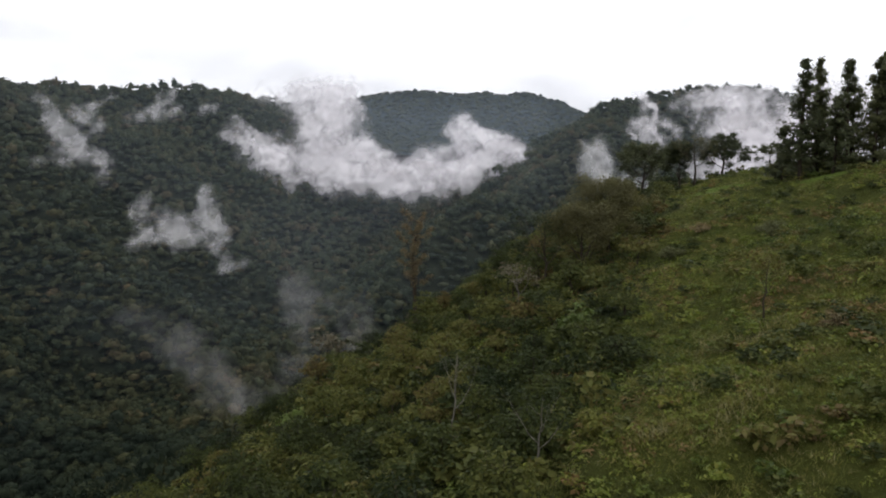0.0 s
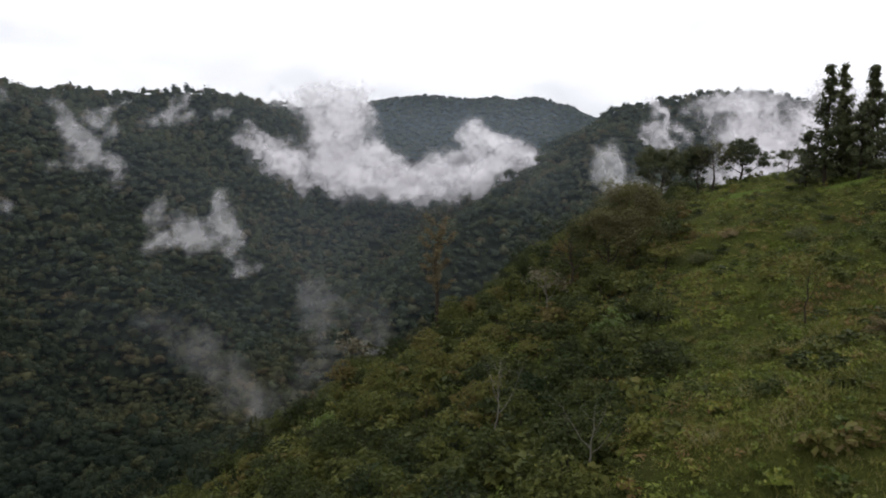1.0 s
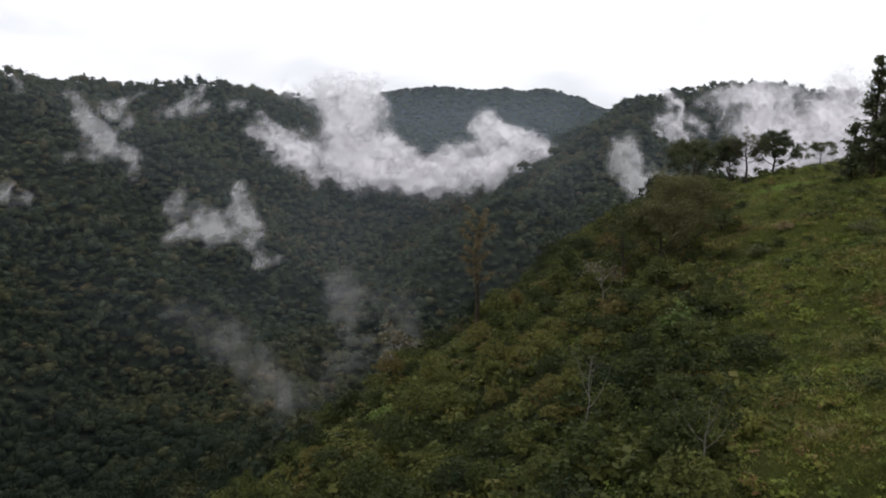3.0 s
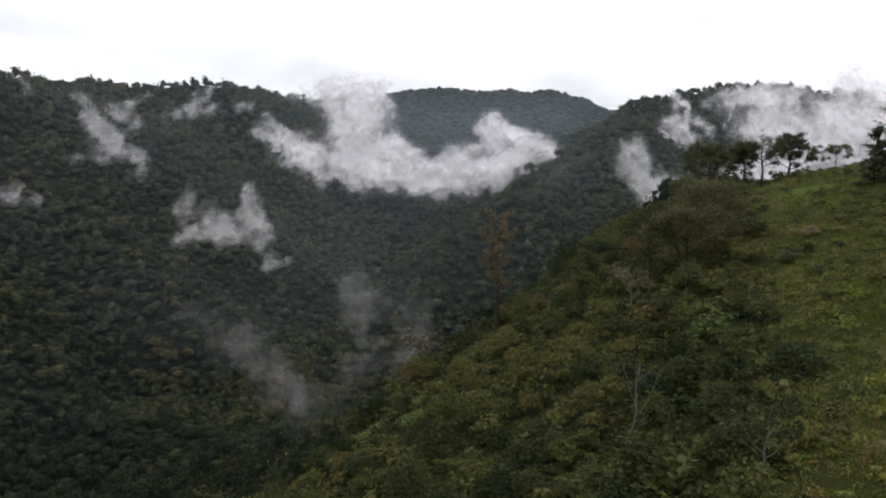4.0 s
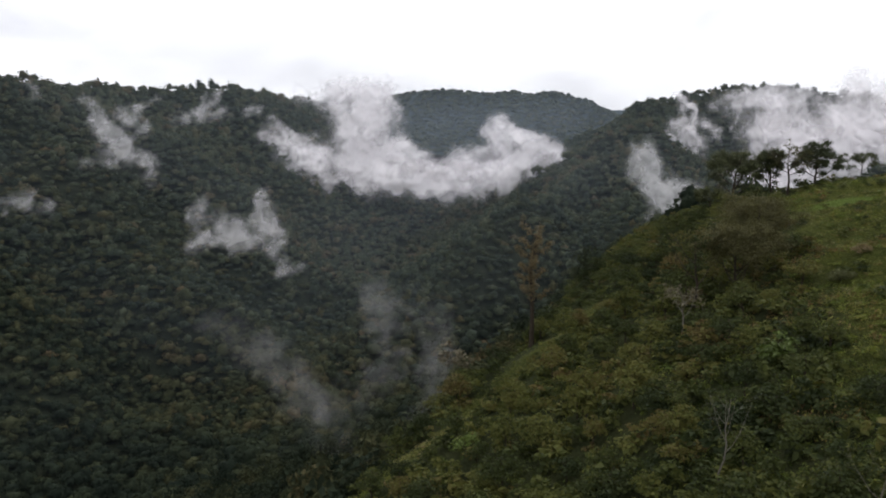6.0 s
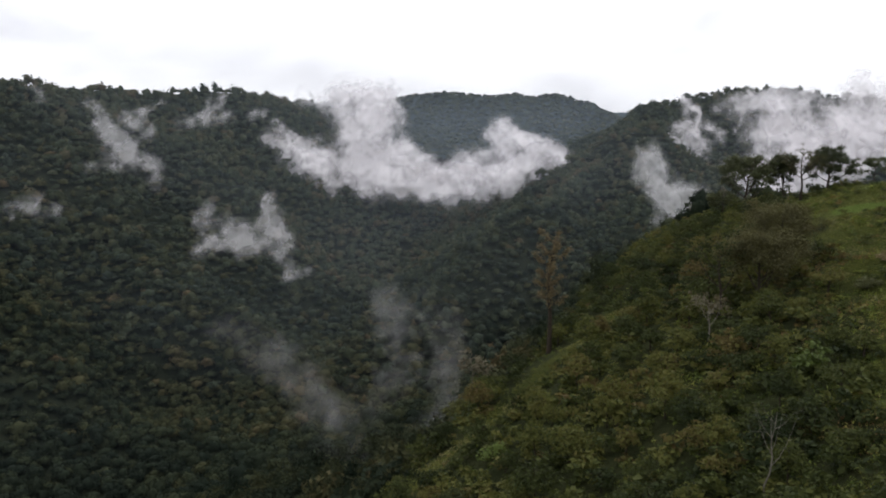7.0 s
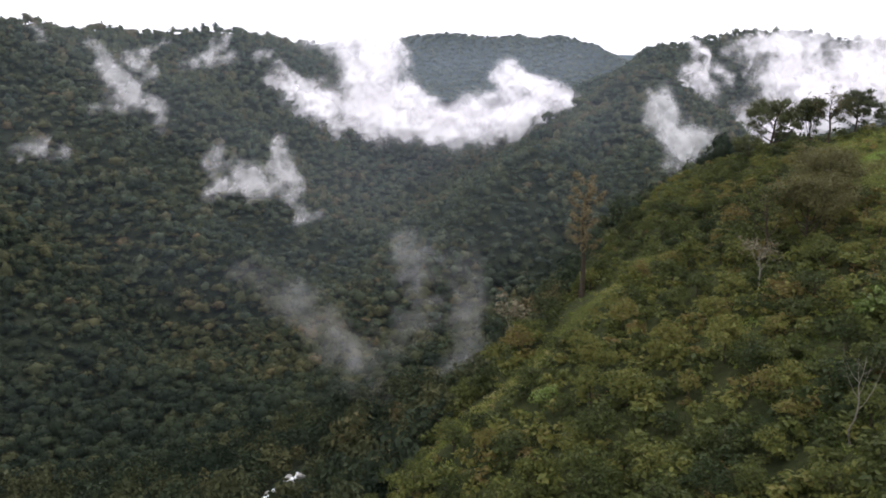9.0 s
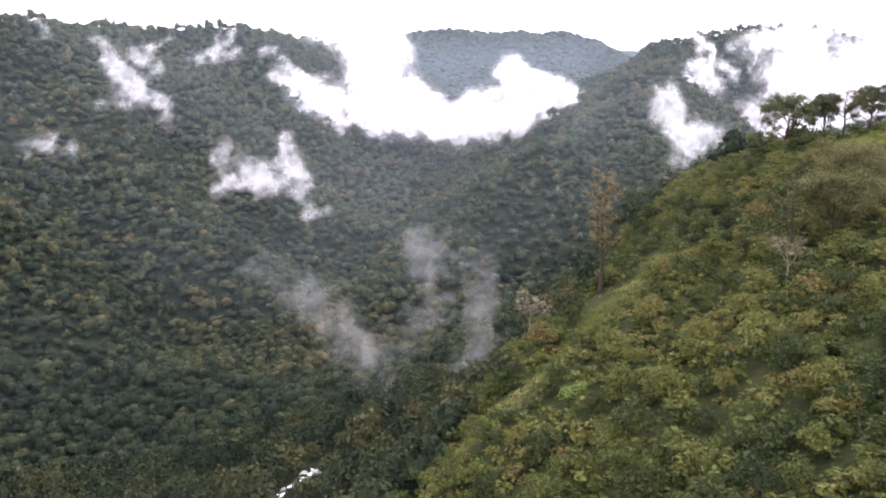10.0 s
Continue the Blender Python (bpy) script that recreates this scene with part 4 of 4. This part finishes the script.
# ---- the stream ----
def stream_bed():
    m, nodes, links, out = material("white_water")
    r = ramp(nodes, [(0.38, (0.05, 0.07, 0.06)), (0.55, (0.75, 0.78, 0.8))])
    links.new(noise_node(nodes, links, 0.6, 5.0, 0.6, "World", 0.8), r.inputs[0])
    b = nodes.new("ShaderNodeBsdfPrincipled")
    b.inputs["Roughness"].default_value = 0.25
    links.new(r.outputs[0], b.inputs["Base Color"])
    links.new(b.outputs[0], out.inputs["Surface"])
    s = np.linspace(0, 1, 60)
    y = 169 + 18 * s
    x = STREAM_GAP[0] - 1.5 + 1.6 * np.sin(y / 4.0) + 0.12 * (y - STREAM_GAP[1])
    wide = 0.8 + 0.4 * np.sin(y / 3.0)
    z = np.minimum(land(x - wide, y), land(x + wide, y)) + 0.5
    v = np.concatenate([np.stack([x + wide * o, y, z + 0.25 * np.sin(y * 1.3 + o)], 1) for o in (-1, -0.35, 0.35, 1)])
    k = np.arange(59)
    f = np.concatenate([np.stack([k + a * 60, k + 60 + a * 60, k + 61 + a * 60], 1) for a in range(3)] + [np.stack([k + a * 60, k + 61 + a * 60, k + 1 + a * 60], 1) for a in range(3)])
    tagged(new("stream", mesh_from("stream", v, f, m, None, True)), "narrow white-water stream between the trees", "stream", kind="structure")
    for n in range(8):
        j = rng.integers(8, 52)
        bv, bf = ball(rng, 2, 0.7, 0.35, -2)
        rock = new("boulder", mesh_from("boulder", bv * rng.uniform(0.5, 1.3), bf, M_ROCK, None, False))
        side = rng.choice((-1.0, 1.0)) * rng.uniform(1.2, 2.4)
        rock.matrix_basis = pose(x[j] + side, y[j], grounded(x[j] + side, y[j], -0.35), 0, 0, 50 * n)
        tagged(rock, "grey wet boulder beside the stream", "boulder", "boulders in the stream")


stream_bed()


# ---- drifting cloud and mist: thin layers of uneven density ----
# each streak of cloud: from x, z to x, z, half width, density
RIDGE_WISPS = [
    (-298, 227, -284, 214, 3.7, 0.80),
    (-284, 214, -272, 197, 5.8, 1.00),
    (-272, 197, -265, 187, 7.5, 1.00),
    (-265, 189, -243, 182, 5.0, 0.90),
    (-263, 195, -248, 207, 3.7, 0.60),
    (-268, 216, -258, 213, 4.6, 0.90),
    (-259, 217, -243, 229, 2.5, 0.55),
    (-224, 214, -191, 216, 4.6, 0.60),
    (-212, 216, -197, 230, 2.9, 0.60),
    (-209, 216, -206, 229, 2.5, 0.45),
    (-174, 220, -167, 219, 3.7, 0.65),
    (-292, 180, -275, 183, 3.7, 0.40),
    (-292, 167, -278, 160, 5.8, 0.50),
    (-236, 175, -229, 172, 5.0, 0.60),
    (-234, 175, -230, 190, 2.1, 0.45),
    (-339, 237, -327, 231, 5.0, 0.55),
]
WALL_PATCH = [
    (-150, 167, -147, 152, 3.8, 0.75),
    (-148, 153, -132, 153, 4.6, 0.75),
    (-139, 160, -131, 155, 3.0, 0.45),
    (-132, 156, -119, 157, 4.8, 0.80),
    (-121, 159, -119, 173, 2.8, 0.80),
    (-119, 168, -109, 154, 3.8, 0.80),
    (-127, 150, -112, 148, 3.4, 0.45),
    (-110, 154, -104, 140, 2.6, 0.50),
    (-106, 138, -96, 137, 2.6, 0.55),
    (-244, 171, -226, 165, 4.2, 0.60),
]
VALLEY_WISPS = [
    (-93, 145, -77, 139, 5.3, 0.33),
    (-78, 139, -62, 126, 6.6, 0.37),
    (-62, 126, -49, 110, 6.2, 0.37),
    (-76, 126, -66, 117, 4.5, 0.18),
    (-45, 158, -41, 147, 3.1, 0.75),
    (-42, 147, -39, 138, 5.3, 0.90),
    (-27, 145, -25, 129, 4.9, 0.50),
    (-35, 153, -31, 156, 2.7, 0.40),
    (-40, 136, -45, 126, 4.5, 0.50),
    (-32, 119, -23, 126, 3.9, 0.40),
    (-52, 108, -47, 100, 3.5, 0.40),
]
GULLY = [
    (103, 194, 100, 183, 4.3, 0.70),
    (95, 184, 104, 171, 7.2, 0.85),
    (104, 174, 112, 160, 8.6, 1.00),
    (110, 162, 126, 168, 6.5, 0.90),
    (105, 160, 104, 151, 5.0, 0.70),
    (96, 189, 90, 191, 2.9, 0.40),
]
BANK = [
    (-207, 212, -191, 198, 5.2, 0.60),
    (-211, 194, -171, 184, 8.3, 0.70),
    (-197, 174, -154, 172, 8.3, 0.50),
    (-171, 183, -135, 166, 11.4, 0.95),
    (-161, 150, -131, 146, 6.2, 0.35),
    (-138, 161, -81, 159, 10.9, 1.20),
    (-81, 155, -32, 152, 9.9, 1.20),
    (-35, 159, 21, 164, 10.9, 1.15),
    (21, 170, 69, 178, 9.9, 1.05),
    (-115, 175, -114, 218, 16.6, 1.20),
    (-122, 212, -142, 237, 16.6, 0.90),
    (-155, 237, -180, 242, 8.3, 0.30),
    (-111, 218, -107, 242, 14.6, 0.65),
    (-84, 218, -95, 242, 4.7, 0.50),
    (-109, 192, -58, 173, 11.4, 1.15),
]
BANK_TOP = [
    (17, 205, 25, 170, 9.8, 1.10),
    (33, 200, 78, 183, 8.0, 1.05),
    (-12, 175, 16, 170, 10.3, 1.10),
    (-46, 165, -23, 170, 9.2, 1.00),
]
DOME_BANK = [
    (196, 236, 202, 206, 4.7, 0.61),
    (188, 202, 209, 188, 7.9, 0.66),
    (230, 233, 266, 234, 8.6, 0.50),
    (247, 222, 264, 242, 4.7, 0.55),
    (272, 181, 269, 204, 10.0, 1.04),
    (271, 204, 302, 213, 16.0, 1.10),
    (299, 216, 278, 237, 9.4, 0.72),
    (278, 170, 353, 175, 21.2, 1.38),
    (306, 195, 360, 186, 18.0, 1.32),
    (348, 202, 393, 216, 14.6, 0.88),
    (370, 231, 408, 230, 19.9, 0.83),
    (320, 227, 339, 224, 9.4, 0.55),
    (390, 186, 459, 192, 26.6, 1.21),
    (240, 165, 267, 154, 13.3, 0.55),
    (206, 217, 227, 203, 6.6, 0.39),
]


def cloud(name, label, streaks, y0, layers, gap, grain, mat, rough=0.8, lean=0.5, tear=1.0):
    """A cloud built from streaks: layers of mist behind one another, each with its own billows, ragged where it thins out."""
    ob = thing(name, pose(0, 0, 0), label, "cloud")
    st = np.array(streaks, float)
    unit = st[:, 4].mean()
    pad = 3.2 * st[:, 4].max()
    gx, gz = np.meshgrid(np.arange(st[:, (0, 2)].min() - pad, st[:, (0, 2)].max() + pad, grain), np.arange(st[:, (1, 3)].min() - pad, st[:, (1, 3)].max() + pad, grain))
    for k in range(layers):
        u, v = gx / unit, gz / unit
        wx = gx + unit * tear * (0.75 * fbm(u / 2.6 + 31 * k, v / 2.6, 1.5, 5) + 0.22 * fbm(u * 0.9, v * 0.9 + 7 * k, 4.5, 4))
        wz = gz + unit * tear * (0.75 * fbm(u / 2.6 + 31 * k, v / 2.6, 7.5, 5) + 0.22 * fbm(u * 0.9, v * 0.9 + 7 * k, 9.5, 4))
        amount = 0.0
        for ax, az, bx, bz, half, dense in st:
            dx, dz = bx - ax, bz - az
            q = np.clip(((wx - ax) * dx + (wz - az) * dz) / (dx * dx + dz * dz + 1e-6), 0, 1)
            r2 = ((wx - ax - q * dx) ** 2 + (wz - az - q * dz) ** 2) / half**2
            amount = amount + (1 - amount) * np.clip(dense, 0, 1) * np.exp(-0.75 * r2) if dense <= 1 else np.maximum(amount, np.clip(dense * np.exp(-0.6 * r2), 0, 1))
        billow = fbm(u / 1.6 + 13 * k, v / 1.6, 3.0 * k, 6)
        amount = amount * (1 + rough * (0.5 * billow - 0.25 * np.abs(fbm(u / 0.8, v / 0.8 + 5 * k, 1.0, 4))))
        dens = np.clip((amount - 0.06) / 0.9, 0, 1)
        dens = dens * dens * (3 - 2 * dens)
        y = y0 + (k - (layers - 1) / 2) * gap + lean * (gz - st[:, (1, 3)].mean()) + 0.9 * unit * fbm(u / 2.2, v / 2.2, 11.0 + k, 4)
        n = gx.shape[1]
        cell = (np.arange(gx.shape[0] - 1)[:, None] * n + np.arange(n - 1)[None]).ravel()[:, None]
        tri = np.concatenate([cell + (0, 1, n + 1), cell + (0, n + 1, n)])
        flat = dens.ravel()
        tri = tri[flat[tri].max(1) > 0.01]
        used, back = np.unique(tri, return_inverse=True)
        place = np.stack([gx.ravel(), y.ravel(), gz.ravel()], 1)[used]
        part("mist_layer", mesh_from("mist_layer", place, back.reshape(-1, 3), mat, flat[used], True), ob)
    return ob


cloud("cloud_bank", "white cloud bank lying across the valley and rising in a plume", BANK, 822, 3, 12, 1.7, M_MIST, 1.0, tear=1.3)
cloud("cloud_bank", "bright ragged crest on top of the cloud bank", BANK_TOP, 828, 2, 10, 1.2, M_MIST)
cloud("cloud_wisps", "thin white cloud wisps drifting along the forested ridge", RIDGE_WISPS[:7], 600, 2, 6, 1.0, M_THIN, 1.2, tear=1.35)
cloud("cloud_wisps", "small white wisp just below the ridge line", RIDGE_WISPS[7:11], 600, 2, 6, 1.0, M_THIN, 1.2, tear=1.35)
cloud("cloud_wisps", "faint mist on the shoulder of the valley wall", RIDGE_WISPS[11:15], 560, 1, 6, 1.0, M_THIN, 1.2, tear=1.35)
cloud("cloud_wisps", "thin white puff on the ridge top", RIDGE_WISPS[15:], 600, 1, 6, 1.0, M_THIN, 1.2, tear=1.35)
cloud("cloud_patch", "torn white patch of cloud against the forested valley wall", WALL_PATCH[:9], 400, 2, 5, 0.7, M_THIN, 1.3, tear=1.5)
cloud("cloud_patch", "small faint puff of cloud low on the valley wall", WALL_PATCH[9:], 400, 1, 5, 0.8, M_THIN, 1.3, tear=1.5)
cloud("valley_mist", "faint grey mist rising from the trees of the valley floor", VALLEY_WISPS, 235, 2, 4, 0.55, M_FAINT, 1.4, tear=1.4)
cloud("gully_cloud", "white cloud rising out of a wooded gully", GULLY, 520, 2, 6, 0.9, M_SOFT, 1.1, tear=1.2)
cloud("hill_cloud", "white cloud clinging to the domed forest hill", DOME_BANK, 800, 3, 9, 1.7, M_MIST, 1.2, tear=1.3)


def haze(sheets):
    """Thin air haze: sheets across the valley that fade out at the trees and above the ridges."""
    ob = thing("valley_haze", pose(0, 0, 0), "thin bluish haze hanging in the valley air", "haze")
    for y0, x0, x1, density, grain in sheets:
        gx, gz = np.meshgrid(np.arange(x0, x1, grain), np.arange(60, 300, grain * 0.6))
        gy = y0 + 14 * fbm(gx / 120, gz / 120, y0, 3)
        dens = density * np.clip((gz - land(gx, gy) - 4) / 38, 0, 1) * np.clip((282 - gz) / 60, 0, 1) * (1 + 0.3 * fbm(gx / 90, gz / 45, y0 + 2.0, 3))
        n = gx.shape[1]
        cell = (np.arange(gx.shape[0] - 1)[:, None] * n + np.arange(n - 1)[None]).ravel()[:, None]
        tri = np.concatenate([cell + (0, 1, n + 1), cell + (0, n + 1, n)])
        part("haze_layer", mesh_from("haze_layer", np.stack([gx, gy, gz], -1).reshape(-1, 3), tri, M_HAZE, np.clip(dens, 0, 1).ravel(), True), ob)


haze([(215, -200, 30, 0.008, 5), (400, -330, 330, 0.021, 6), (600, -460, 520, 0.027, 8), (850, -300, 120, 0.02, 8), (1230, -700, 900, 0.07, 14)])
